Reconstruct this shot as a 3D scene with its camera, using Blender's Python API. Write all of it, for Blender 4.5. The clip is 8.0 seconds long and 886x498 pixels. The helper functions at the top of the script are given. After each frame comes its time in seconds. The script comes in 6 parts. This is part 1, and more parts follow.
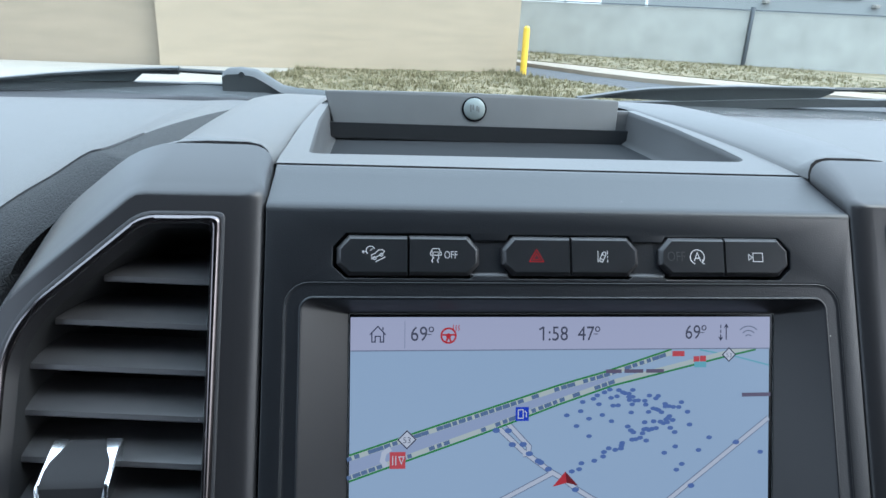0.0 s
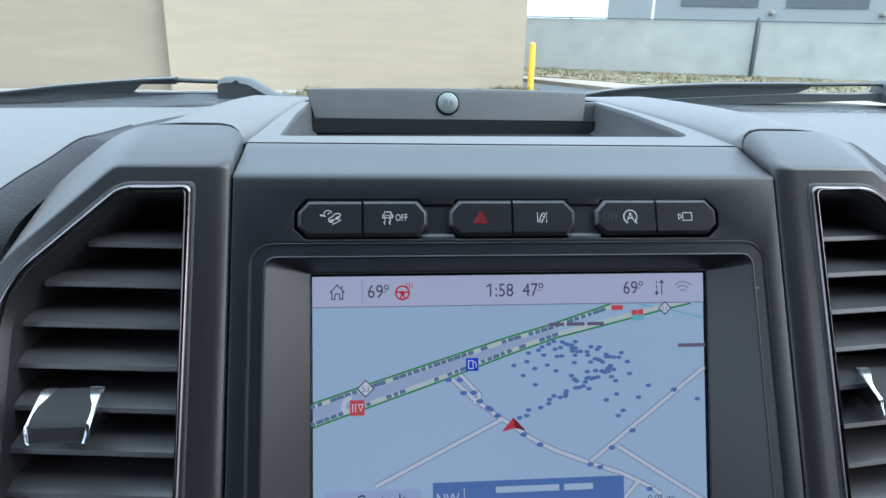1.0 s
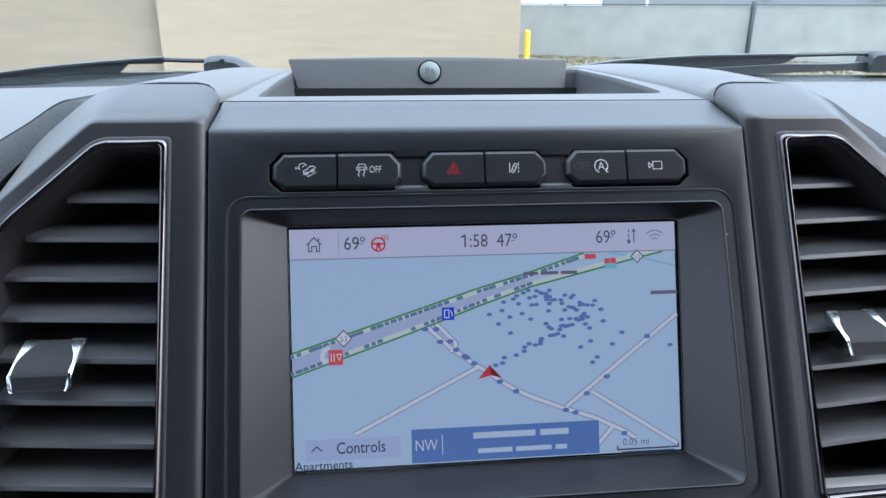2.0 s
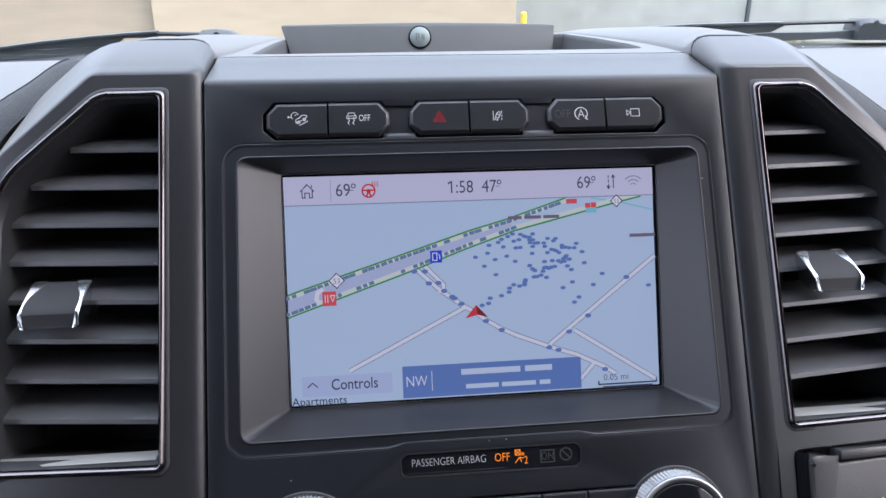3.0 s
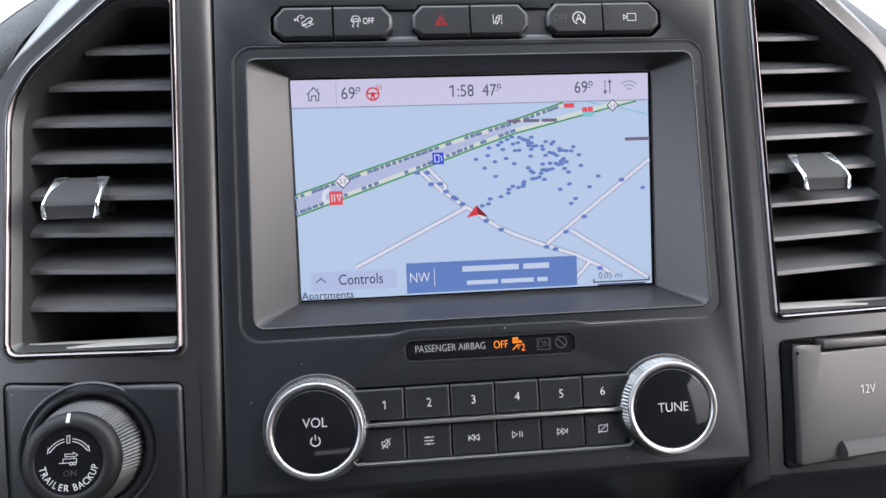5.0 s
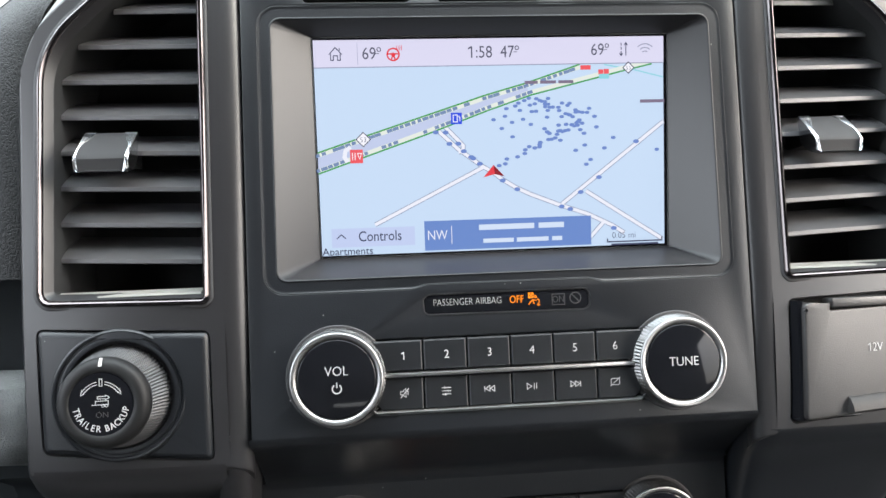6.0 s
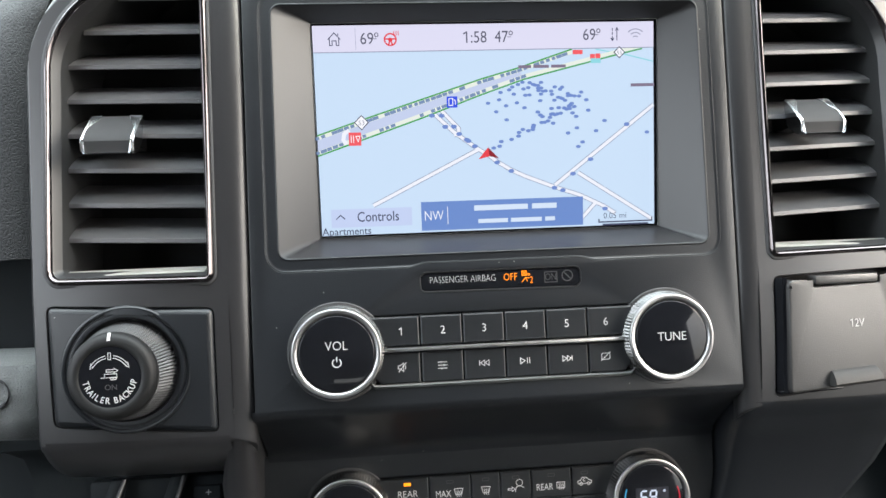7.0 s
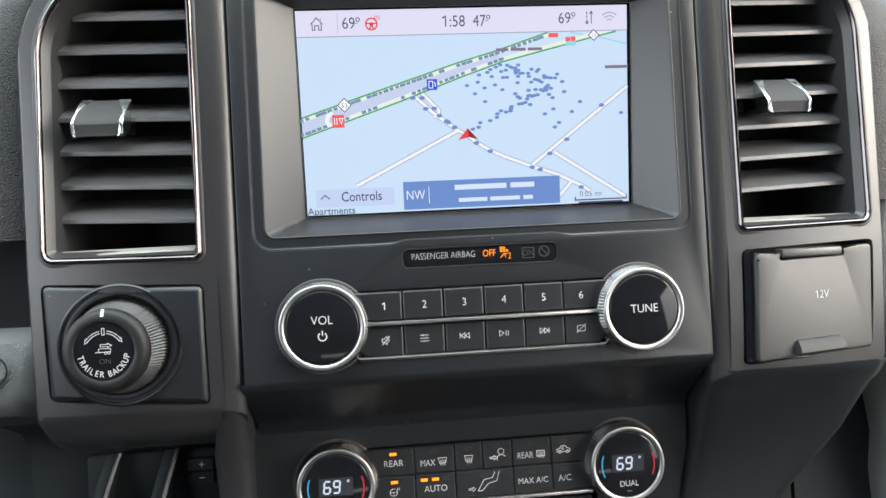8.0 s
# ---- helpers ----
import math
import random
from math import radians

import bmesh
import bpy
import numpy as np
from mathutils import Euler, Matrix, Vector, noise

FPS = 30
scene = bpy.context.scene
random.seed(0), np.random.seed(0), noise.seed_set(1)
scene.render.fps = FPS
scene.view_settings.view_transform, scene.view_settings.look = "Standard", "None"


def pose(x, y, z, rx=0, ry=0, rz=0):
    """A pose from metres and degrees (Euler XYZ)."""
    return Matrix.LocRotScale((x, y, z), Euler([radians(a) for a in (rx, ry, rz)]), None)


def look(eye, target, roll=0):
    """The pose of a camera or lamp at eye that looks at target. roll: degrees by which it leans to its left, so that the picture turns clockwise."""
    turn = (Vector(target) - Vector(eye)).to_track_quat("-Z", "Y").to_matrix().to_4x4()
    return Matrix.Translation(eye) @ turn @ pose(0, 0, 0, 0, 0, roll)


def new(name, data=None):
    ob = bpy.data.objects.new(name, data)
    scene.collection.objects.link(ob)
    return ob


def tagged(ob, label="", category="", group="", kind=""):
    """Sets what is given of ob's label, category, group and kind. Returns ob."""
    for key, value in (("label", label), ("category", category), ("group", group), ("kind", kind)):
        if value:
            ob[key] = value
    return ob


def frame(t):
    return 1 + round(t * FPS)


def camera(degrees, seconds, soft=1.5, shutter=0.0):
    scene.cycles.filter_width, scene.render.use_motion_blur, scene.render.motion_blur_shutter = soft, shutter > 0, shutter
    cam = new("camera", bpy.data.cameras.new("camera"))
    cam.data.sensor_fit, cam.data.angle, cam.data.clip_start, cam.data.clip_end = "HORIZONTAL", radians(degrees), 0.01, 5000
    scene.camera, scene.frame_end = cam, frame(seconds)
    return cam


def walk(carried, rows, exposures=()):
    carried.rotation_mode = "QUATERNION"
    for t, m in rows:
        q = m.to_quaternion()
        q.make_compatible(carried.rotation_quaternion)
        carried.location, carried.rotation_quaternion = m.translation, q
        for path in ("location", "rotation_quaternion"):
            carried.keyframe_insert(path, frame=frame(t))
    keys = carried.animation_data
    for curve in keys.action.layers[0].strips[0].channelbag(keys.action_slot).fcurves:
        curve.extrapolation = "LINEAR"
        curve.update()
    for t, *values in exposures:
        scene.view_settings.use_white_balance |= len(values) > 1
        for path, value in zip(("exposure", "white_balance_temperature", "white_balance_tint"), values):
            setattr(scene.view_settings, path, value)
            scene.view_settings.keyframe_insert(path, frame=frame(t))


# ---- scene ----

MM = 0.001
# The dash leans back: CABIN is square to the display, FACE to the fascia round it.
CABIN = pose(0, 0, 1.25, -20, 0, 0)
FACE = CABIN @ pose(0, -0.016, 0, -7, 0, 0)

cam = camera(67.1, 8.0)
# seconds, eye in the display's frame, yaw, pitch, roll
PATH = [
    (0, -0.08124, -0.26275, 0.07840, -6.534, 0.186, 0.573),
    (0.5, -0.06877, -0.28007, 0.06518, -5.695, 1.342, 0.108),
    (1, -0.05875, -0.28971, 0.05523, -5.509, 1.694, -0.564),
    (1.5, -0.05293, -0.29084, 0.04650, -5.565, 1.379, -1.122),
    (3, -0.04620, -0.30958, 0.01916, -5.719, -0.411, -2.194),
    (3.5, -0.04620, -0.31302, 0.00919, -5.685, -1.103, -2.418),
    (4, -0.04513, -0.31663, 0.00121, -5.605, -1.701, -2.557),
    (4.5, -0.04528, -0.32051, -0.00491, -5.470, -2.459, -2.498),
    (6, -0.05374, -0.33226, -0.02560, -4.552, -4.330, -1.840),
    (6.5, -0.05510, -0.33802, -0.02865, -4.528, -4.640, -1.808),
    (7, -0.05340, -0.34307, -0.03073, -4.616, -5.057, -1.944),
    (7.5, -0.05070, -0.35073, -0.03199, -4.869, -5.524, -2.178),
    (8, -0.04824, -0.35637, -0.03507, -5.095, -6.107, -2.434),
]
EXPOSURES = [(0, 1.1, 5600, 6), (1.5, 1.1, 5550, 7), (3, 1.3, 6000, 19), (4.5, 1.65, 6200, 18), (6.0, 2.2, 6700, 10), (8, 2.25, 6750, 8)]
walk(cam, [(t, CABIN @ pose(x, y, z, 90 + pitch, 0, yaw) @ pose(0, 0, 0, 0, 0, roll)) for t, x, y, z, yaw, pitch, roll in PATH], EXPOSURES)

# ---- light ----
SUN_UP, SUN_ROUND = radians(38), radians(112)
world = bpy.data.worlds.new("sky")
scene.world = world
world.use_nodes = True
wn = world.node_tree.nodes
sky = wn.new("ShaderNodeTexSky")
sky.sky_type, sky.sun_disc = "NISHITA", False
sky.sun_elevation, sky.sun_rotation = SUN_UP, SUN_ROUND
sky.air_density, sky.dust_density, sky.ozone_density = 1.0, 4.0, 1.0
# an overcast: the clear sky thinned by grey cloud, brighter overhead than at the horizon
cloud = wn.new("ShaderNodeMix")
cloud.data_type = "RGBA"
cloud.inputs["Factor"].default_value = 0.75
cloud.inputs[7].default_value = (4.9, 5.15, 5.45, 1)
height = wn.new("ShaderNodeSeparateXYZ")
rise = wn.new("ShaderNodeMapRange")
rise.inputs["From Min"].default_value, rise.inputs["From Max"].default_value = 0.0, 1.0
rise.inputs["To Min"].default_value, rise.inputs["To Max"].default_value = 0.175, 0.60
world_link = world.node_tree.links.new
world_link(wn.new("ShaderNodeTexCoord").outputs["Generated"], height.inputs[0])
world_link(height.outputs["Z"], rise.inputs["Value"])
world_link(sky.outputs[0], cloud.inputs[6])
world_link(cloud.outputs[2], wn["Background"].inputs[0])
world_link(rise.outputs[0], wn["Background"].inputs[1])
sun_data = bpy.data.lights.new("sun", "SUN")
sun_data.energy, sun_data.angle, sun_data.color = 0.9, radians(40), (1, 0.94, 0.90)
sun = new("sun", sun_data)
sun_way = Vector((math.sin(SUN_ROUND) * math.cos(SUN_UP), math.cos(SUN_ROUND) * math.cos(SUN_UP), math.sin(SUN_UP)))
sun.matrix_world = look(sun_way * 60, (0, 0, 0))


# ---- materials ----
def material(name, base, rough=0.5, metal=0.0, grain=0.0, grain_size=0.001, mottle=0.0, mottle_size=0.05, dust=0.0, spec=0.5, leather=0.0, leather_size=0.003, streak=1.0):
    m = bpy.data.materials.new(name)
    m.use_nodes = True
    n, k = m.node_tree.nodes, m.node_tree.links.new
    b = n["Principled BSDF"]
    b.inputs["Base Color"].default_value = (*base, 1)
    b.inputs["Roughness"].default_value = rough
    b.inputs["Metallic"].default_value = metal
    b.inputs["Specular IOR Level"].default_value = spec
    place = n.new("ShaderNodeTexCoord").outputs["Object"]
    colour = None
    if mottle:
        t = n.new("ShaderNodeTexNoise")
        t.inputs["Scale"].default_value = 1 / mottle_size
        t.inputs["Detail"].default_value = 5
        run = n.new("ShaderNodeMapping")
        run.inputs["Scale"].default_value = (1, 1, streak)
        k(place, run.inputs["Vector"]), k(run.outputs[0], t.inputs["Vector"])
        r = n.new("ShaderNodeMapRange")
        r.inputs["To Min"].default_value, r.inputs["To Max"].default_value = 1 - mottle, 1 + mottle
        k(t.outputs["Fac"], r.inputs["Value"])
        x = n.new("ShaderNodeMix")
        x.data_type, x.blend_type = "RGBA", "MULTIPLY"
        x.inputs["Factor"].default_value = 1
        x.inputs[6].default_value = (*base, 1)
        k(r.outputs[0], x.inputs[7])
        colour = x.outputs[2]
        q = n.new("ShaderNodeMapRange")
        q.inputs["To Min"].default_value, q.inputs["To Max"].default_value = rough * (1 - mottle * 0.5), rough * (1 + mottle * 0.5)
        k(t.outputs["Fac"], q.inputs["Value"])
        k(q.outputs[0], b.inputs["Roughness"])
    if dust:
        v = n.new("ShaderNodeTexVoronoi")
        v.inputs["Scale"].default_value = 130
        k(place, v.inputs["Vector"])
        near = n.new("ShaderNodeMath")
        near.operation, near.inputs[1].default_value = "LESS_THAN", 0.033
        k(v.outputs["Distance"], near.inputs[0])
        sep = n.new("ShaderNodeSeparateColor")
        k(v.outputs["Color"], sep.inputs[0])
        few = n.new("ShaderNodeMath")
        few.operation, few.inputs[1].default_value = "GREATER_THAN", 1 - dust
        k(sep.outputs[0], few.inputs[0])
        both = n.new("ShaderNodeMath")
        both.operation = "MULTIPLY"
        k(near.outputs[0], both.inputs[0]), k(few.outputs[0], both.inputs[1])
        d = n.new("ShaderNodeMix")
        d.data_type = "RGBA"
        d.inputs[6].default_value, d.inputs[7].default_value = (*base, 1), (0.35, 0.34, 0.32, 1)
        k(both.outputs[0], d.inputs["Factor"])
        if colour:
            k(colour, d.inputs[6])
        colour = d.outputs[2]
    if colour:
        k(colour, b.inputs["Base Color"])
    if grain or leather:
        bump = n.new("ShaderNodeBump")
        if leather:
            t = n.new("ShaderNodeTexVoronoi")
            t.feature = "DISTANCE_TO_EDGE"
            t.inputs["Scale"].default_value = 1 / leather_size
            warp = n.new("ShaderNodeTexNoise")
            warp.inputs["Scale"].default_value = 0.4 / leather_size
            k(place, warp.inputs["Vector"])
            add = n.new("ShaderNodeMix")
            add.data_type, add.blend_type = "RGBA", "LINEAR_LIGHT"
            add.inputs["Factor"].default_value = leather_size * 1.2
            k(place, add.inputs[6]), k(warp.outputs["Color"], add.inputs[7])
            k(add.outputs[2], t.inputs["Vector"])
            sm = n.new("ShaderNodeMapRange")
            sm.interpolation_type = "SMOOTHSTEP"
            sm.inputs["From Max"].default_value = 0.22
            k(t.outputs["Distance"], sm.inputs["Value"])
            k(sm.outputs[0], bump.inputs["Height"])
            bump.inputs["Strength"].default_value, bump.inputs["Distance"].default_value = leather, leather_size * 0.12
        else:
            t = n.new("ShaderNodeTexNoise")
            t.inputs["Scale"].default_value = 1 / grain_size
            t.inputs["Detail"].default_value = 3
            k(place, t.inputs["Vector"])
            k(t.outputs["Fac"], bump.inputs["Height"])
            bump.inputs["Strength"].default_value, bump.inputs["Distance"].default_value = grain, grain_size * 0.3
        k(bump.outputs[0], b.inputs["Normal"])
    return m


def glow(name, colour, strength=1.0):
    m = bpy.data.materials.new(name)
    m.use_nodes = True
    b = m.node_tree.nodes["Principled BSDF"]
    b.inputs["Base Color"].default_value = (0.01, 0.01, 0.012, 1)
    b.inputs["Roughness"].default_value = 0.25
    b.inputs["Specular IOR Level"].default_value = 0.25
    b.inputs["Emission Color"].default_value = (*[c ** 2.2 for c in colour], 1)
    b.inputs["Emission Strength"].default_value = strength
    return m


LCD = 0.245
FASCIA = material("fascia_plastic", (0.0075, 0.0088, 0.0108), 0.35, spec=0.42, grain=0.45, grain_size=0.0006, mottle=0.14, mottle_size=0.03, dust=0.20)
TRIM = material("satin_trim_plastic", (0.0160, 0.0160, 0.0172), 0.33, spec=0.46, grain=0.15, grain_size=0.0005, mottle=0.10, mottle_size=0.04, dust=0.06)
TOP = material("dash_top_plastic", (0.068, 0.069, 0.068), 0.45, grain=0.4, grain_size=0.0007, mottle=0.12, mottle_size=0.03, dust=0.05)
BADGE = material("dull_silver_badge", (0.17, 0.20, 0.195), 0.45, 0.5, mottle=0.1, mottle_size=0.004)
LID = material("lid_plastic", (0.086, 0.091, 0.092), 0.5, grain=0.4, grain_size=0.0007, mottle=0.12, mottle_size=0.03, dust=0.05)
PAD = material("dash_pad_vinyl", (0.060, 0.060, 0.058), 0.45, mottle=0.15, mottle_size=0.06, leather=0.25, leather_size=0.0016)
LEATHER = material("black_grained_leather", (0.0070, 0.0074, 0.0078), 0.58, spec=0.25, mottle=0.25, mottle_size=0.02, leather=0.8, leather_size=0.0019)
LEATHER_GREY = material("grey_grained_vinyl", (0.140, 0.147, 0.146), 0.40, mottle=0.2, mottle_size=0.02, leather=1.8, leather_size=0.0013)
SLAT = material("vent_slat_plastic", (0.050, 0.050, 0.052), 0.36, grain=0.2, grain_size=0.0006, mottle=0.12, mottle_size=0.02, dust=0.05)
VENT_DARK = material("black_vent_duct", (0.020, 0.021, 0.022), 0.7, spec=0.3, grain=0.2, mottle=0.2)
DARK = material("black_cavity_plastic", (0.026, 0.026, 0.028), 0.6, grain=0.2, mottle=0.2)
CHROME = material("chrome", (0.78, 0.79, 0.80), 0.20, 1.0, mottle=0.06, mottle_size=0.02)
SMOKED = material("smoked_chrome", (0.140, 0.126, 0.128), 0.18, 1.0, mottle=0.15, mottle_size=0.02)
SATIN = material("satin_chrome", (0.37, 0.37, 0.37), 0.38, 1.0, mottle=0.06, mottle_size=0.01)
KNURL = material("knurled_satin_metal", (0.20, 0.20, 0.20), 0.24, 1.0, mottle=0.1, mottle_size=0.01)
GLOSS = material("gloss_black", (0.006, 0.0065, 0.008), 0.06, spec=0.20, mottle=0.3, mottle_size=0.012, dust=0.12)
BUTTON = material("button_plastic", (0.0100, 0.0112, 0.0128), 0.34, spec=0.38, grain=0.2, grain_size=0.0005, mottle=0.12, mottle_size=0.02, dust=0.07)
RUBBER = material("knob_rubber", (0.0085, 0.0088, 0.0092), 0.5, spec=0.22, grain=0.3, grain_size=0.0006, mottle=0.15, mottle_size=0.01, dust=0.06)
FINGER = material("smooth_tab_plastic", (0.022, 0.0215, 0.0215), 0.55, spec=0.22, grain=0.3, mottle=0.1)
GRAINED = material("grained_cover_plastic", (0.0225, 0.0220, 0.0220), 0.42, grain=1.0, grain_size=0.0014, mottle=0.12, mottle_size=0.02, leather=0.25, leather_size=0.0009)
CHEEK = material("satin_chrome_cheek", (0.70, 0.73, 0.76), 0.20, 1.0, mottle=0.06, mottle_size=0.01)
TAB = material("vent_tab_plastic", (0.015, 0.015, 0.016), 0.62, spec=0.25, grain=0.2, grain_size=0.0006, mottle=0.12, mottle_size=0.02)
MAT = material("tray_mat_rubber", (0.020, 0.022, 0.024), 0.9, spec=0.12, grain=0.4, grain_size=0.001, mottle=0.15, mottle_size=0.02, dust=0.05)
WELL = material("tray_well_plastic", (0.050, 0.052, 0.053), 0.6, spec=0.3, grain=0.4, grain_size=0.0007, mottle=0.12, mottle_size=0.03)
LEDGE = material("pale_vent_ledge", (0.28, 0.275, 0.255), 0.35, 0.3, mottle=0.1, mottle_size=0.02)
GRIP = material("knob_grip_rubber", (0.034, 0.035, 0.037), 0.30, mottle=0.15, mottle_size=0.01)
INK = material("white_legend_ink", (0.42, 0.42, 0.42), 0.5, mottle=0.05)
INK_SOFT = material("grey_legend_ink", (0.30, 0.30, 0.30), 0.5, mottle=0.05)
INK_DIM = material("unlit_legend", (0.030, 0.030, 0.032), 0.4, mottle=0.05)
RED_INK = glow("red_legend", (0.78, 0.10, 0.13), 0.36)
LCD_GREY = glow("lcd_window", (0.22, 0.23, 0.26), 0.11)
FOOT = material("dark_footwell_plastic", (0.0075, 0.0105, 0.0125), 0.75, spec=0.2, grain=0.2, mottle=0.2)
AMBER = glow("amber_lamp", (1.0, 0.55, 0.08), 0.44)
DIGIT = glow("white_digits", (0.85, 0.9, 1.0), 0.22)
BLUE_ARC = glow("blue_arc", (0.25, 0.62, 0.80), 0.20)
RED_ARC = glow("red_arc", (0.75, 0.15, 0.22), 0.20)
BLACK_GLASS = material("display_border", (0.005, 0.005, 0.006), 0.15, mottle=0.1)


# ---- shapes ----
def link_mesh(name, me, mat, parent=None, label="", angle=35):
    me.materials.clear()
    me.materials.append(mat)
    me.shade_smooth()
    me.set_sharp_from_angle(angle=radians(angle))
    ob = new(name, me)
    if parent:
        ob.parent = parent
    if label:
        ob["label"] = label
    return ob


def part(name, data, mat, parent, label="", angle=35):
    """Links a bmesh or mesh as one mesh object under its thing."""
    if isinstance(data, bmesh.types.BMesh):
        me = bpy.data.meshes.new(name)
        data.normal_update()
        data.to_mesh(me)
        data.free()
    else:
        me = data
    return link_mesh(name, me, mat, parent, label, angle)


def thing(name, label, category, m=None, group="", kind=""):
    ob = tagged(new(name), label, category, group, kind)
    ob.empty_display_size = 0.02
    ob.matrix_world = m if m is not None else Matrix.Identity(4)
    return ob


def single(name, data, mat, label, category, m=None, group="", kind="", angle=35):
    ob = tagged(part(name, data, mat, None, "", angle), label, category, group, kind)
    if m is not None:
        ob.matrix_world = m
    return ob


def offset_poly(pts, offs):
    """A polygon with each edge (from point i to i+1) moved outwards; outwards is away from the centre."""
    n = len(pts)
    area = sum(pts[i][0] * pts[(i + 1) % n][1] - pts[(i + 1) % n][0] * pts[i][1] for i in range(n))
    s = 1 if area > 0 else -1
    if not isinstance(offs, (list, tuple)):
        offs = [offs] * n
    lines = []
    for i in range(n):
        a, b = Vector(pts[i]), Vector(pts[(i + 1) % n])
        d = (b - a).normalized()
        lines.append((a + Vector((d.y, -d.x)) * s * offs[i], d))
    out = []
    for i in range(n):
        (p, d), (q, e) = lines[i - 1], lines[i]
        c = d.x * e.y - d.y * e.x
        t = ((q.x - p.x) * e.y - (q.y - p.y) * e.x) / c if abs(c) > 1e-4 else (q - p).dot(d)
        out.append(tuple(p + d * t))
    return out


def rounded(pts, radii, n=5):
    """A polygon with its corners rounded."""
    out = []
    m = len(pts)
    if not isinstance(radii, (list, tuple)):
        radii = [radii] * m
    for i in range(m):
        p, a, b = Vector(pts[i]), Vector(pts[i - 1]), Vector(pts[(i + 1) % m])
        u, v = (a - p), (b - p)
        r = min(radii[i], u.length * 0.49, v.length * 0.49)
        if r < 1e-6:
            out.append(tuple(p))
            continue
        u, v = p + u.normalized() * r, p + v.normalized() * r
        for j in range(n + 1):
            t = j / n
            out.append(tuple(u * (1 - t) ** 2 + p * 2 * t * (1 - t) + v * t * t))
    return out


def rect(x0, x1, z0, z1):
    return [(x0, z0), (x1, z0), (x1, z1), (x0, z1)]


def plate(loops, y0=0.0, depth=0.002, bevel=0.0, res=2):
    """A flat plate in x and z, its front at y0, with holes and rounded rims."""
    cu = bpy.data.curves.new("outline", "CURVE")
    cu.dimensions, cu.fill_mode = "2D", "BOTH"
    cu.extrude, cu.bevel_depth, cu.bevel_resolution = max(depth / 2 - bevel, 1e-5), bevel, res
    for number, loop in enumerate(loops):
        if bevel:
            loop = offset_poly(loop, -bevel if number == 0 else bevel)
        sp = cu.splines.new("POLY")
        sp.points.add(len(loop) - 1)
        for q, (x, z) in zip(sp.points, loop):
            q.co = (x, z, 0, 1)
        sp.use_cyclic_u = True
    me = curve_mesh(cu, y0 + depth / 2)
    bm = bmesh.new()
    bm.from_mesh(me)
    bmesh.ops.remove_doubles(bm, verts=bm.verts, dist=1e-6)
    bm.to_mesh(me)
    bm.free()
    return me


def curve_mesh(cu, y):
    ob = bpy.data.objects.new("outline", cu)
    me = bpy.data.meshes.new_from_object(ob)
    bpy.data.objects.remove(ob)
    bpy.data.curves.remove(cu)
    me.transform(Matrix(((1, 0, 0, 0), (0, 0, -1, y), (0, 1, 0, 0), (0, 0, 0, 1))))
    return me


def lettering(words, size, x=0.0, y=0.0, z=0.0, wide=1.0, depth=0.0001, turn=0.0, align="CENTER", bold=-0.010):
    cu = bpy.data.curves.new("words", "FONT")
    cu.body, cu.size, cu.align_x, cu.align_y, cu.extrude = words, size, align, "CENTER", depth / 2
    cu.resolution_u, cu.offset = 3, size * bold
    me = curve_mesh(cu, 0)
    me.transform(Matrix.Diagonal((wide, 1, 1, 1)))
    if words[0] == "1":
        # the figure one gets its flag
        bm = bmesh.new()
        bm.from_mesh(me)
        x0, z1, t = min(v.co.x for v in bm.verts), max(v.co.z for v in bm.verts), size * 0.085
        ribbon(bm, [(x0 + t * 0.5, z1 - t * 0.45), (x0 - size * 0.17, z1 - size * 0.16)], t, -depth / 2)
        bm.to_mesh(me)
        bm.free()
    me.transform(pose(x, y, z, 0, turn, 0))
    return me


def ribbon(bm, pts, w, y=0.0, closed=False):
    """A flat stroke of width w through points (x, z), at depth y."""
    n = len(pts)
    rows = []
    for i in range(n):
        p = Vector(pts[i])
        a = Vector(pts[i - 1]) if i or closed else p
        b = Vector(pts[(i + 1) % n]) if i < n - 1 or closed else p
        u, v = (p - a), (b - p)
        d = (u.normalized() if u.length > 1e-9 else v.normalized()) + (v.normalized() if v.length > 1e-9 else u.normalized())
        d = d.normalized() if d.length > 1e-6 else v.normalized()
        ref = v.normalized() if v.length > 1e-9 else u.normalized()
        k = w / 2 / max(0.5, d.dot(ref))
        s = Vector((-d.y, d.x)) * k
        rows.append((bm.verts.new((p.x + s.x, y, p.y + s.y)), bm.verts.new((p.x - s.x, y, p.y - s.y))))
    for i in range(n if closed else n - 1):
        (a, b), (c, d) = rows[i], rows[(i + 1) % n]
        bm.faces.new((b, d, c, a))
    return bm


def strokes(lines, w, y=0.0):
    """Several strokes; a line whose first and last points agree is closed."""
    bm = bmesh.new()
    for pts in lines:
        closed = len(pts) > 3 and (Vector(pts[0]) - Vector(pts[-1])).length < 1e-7
        ribbon(bm, pts[:-1] if closed else pts, w, y, closed)
    return bm


def fill(bm, pts, y=0.0):
    f = bm.faces.new([bm.verts.new((x, y, z)) for x, z in pts])
    f.normal_update()
    if f.normal.y > 0:
        f.normal_flip()
    return bm


def fills(polys, y=0.0):
    bm = bmesh.new()
    for p in polys:
        fill(bm, p, y)
    return bm


def arc(cx, cz, r, a0=0, a1=360, n=20, rz=None):
    return [(cx + r * math.cos(radians(a0 + (a1 - a0) * i / n)), cz + (rz or r) * math.sin(radians(a0 + (a1 - a0) * i / n))) for i in range(n + 1)]


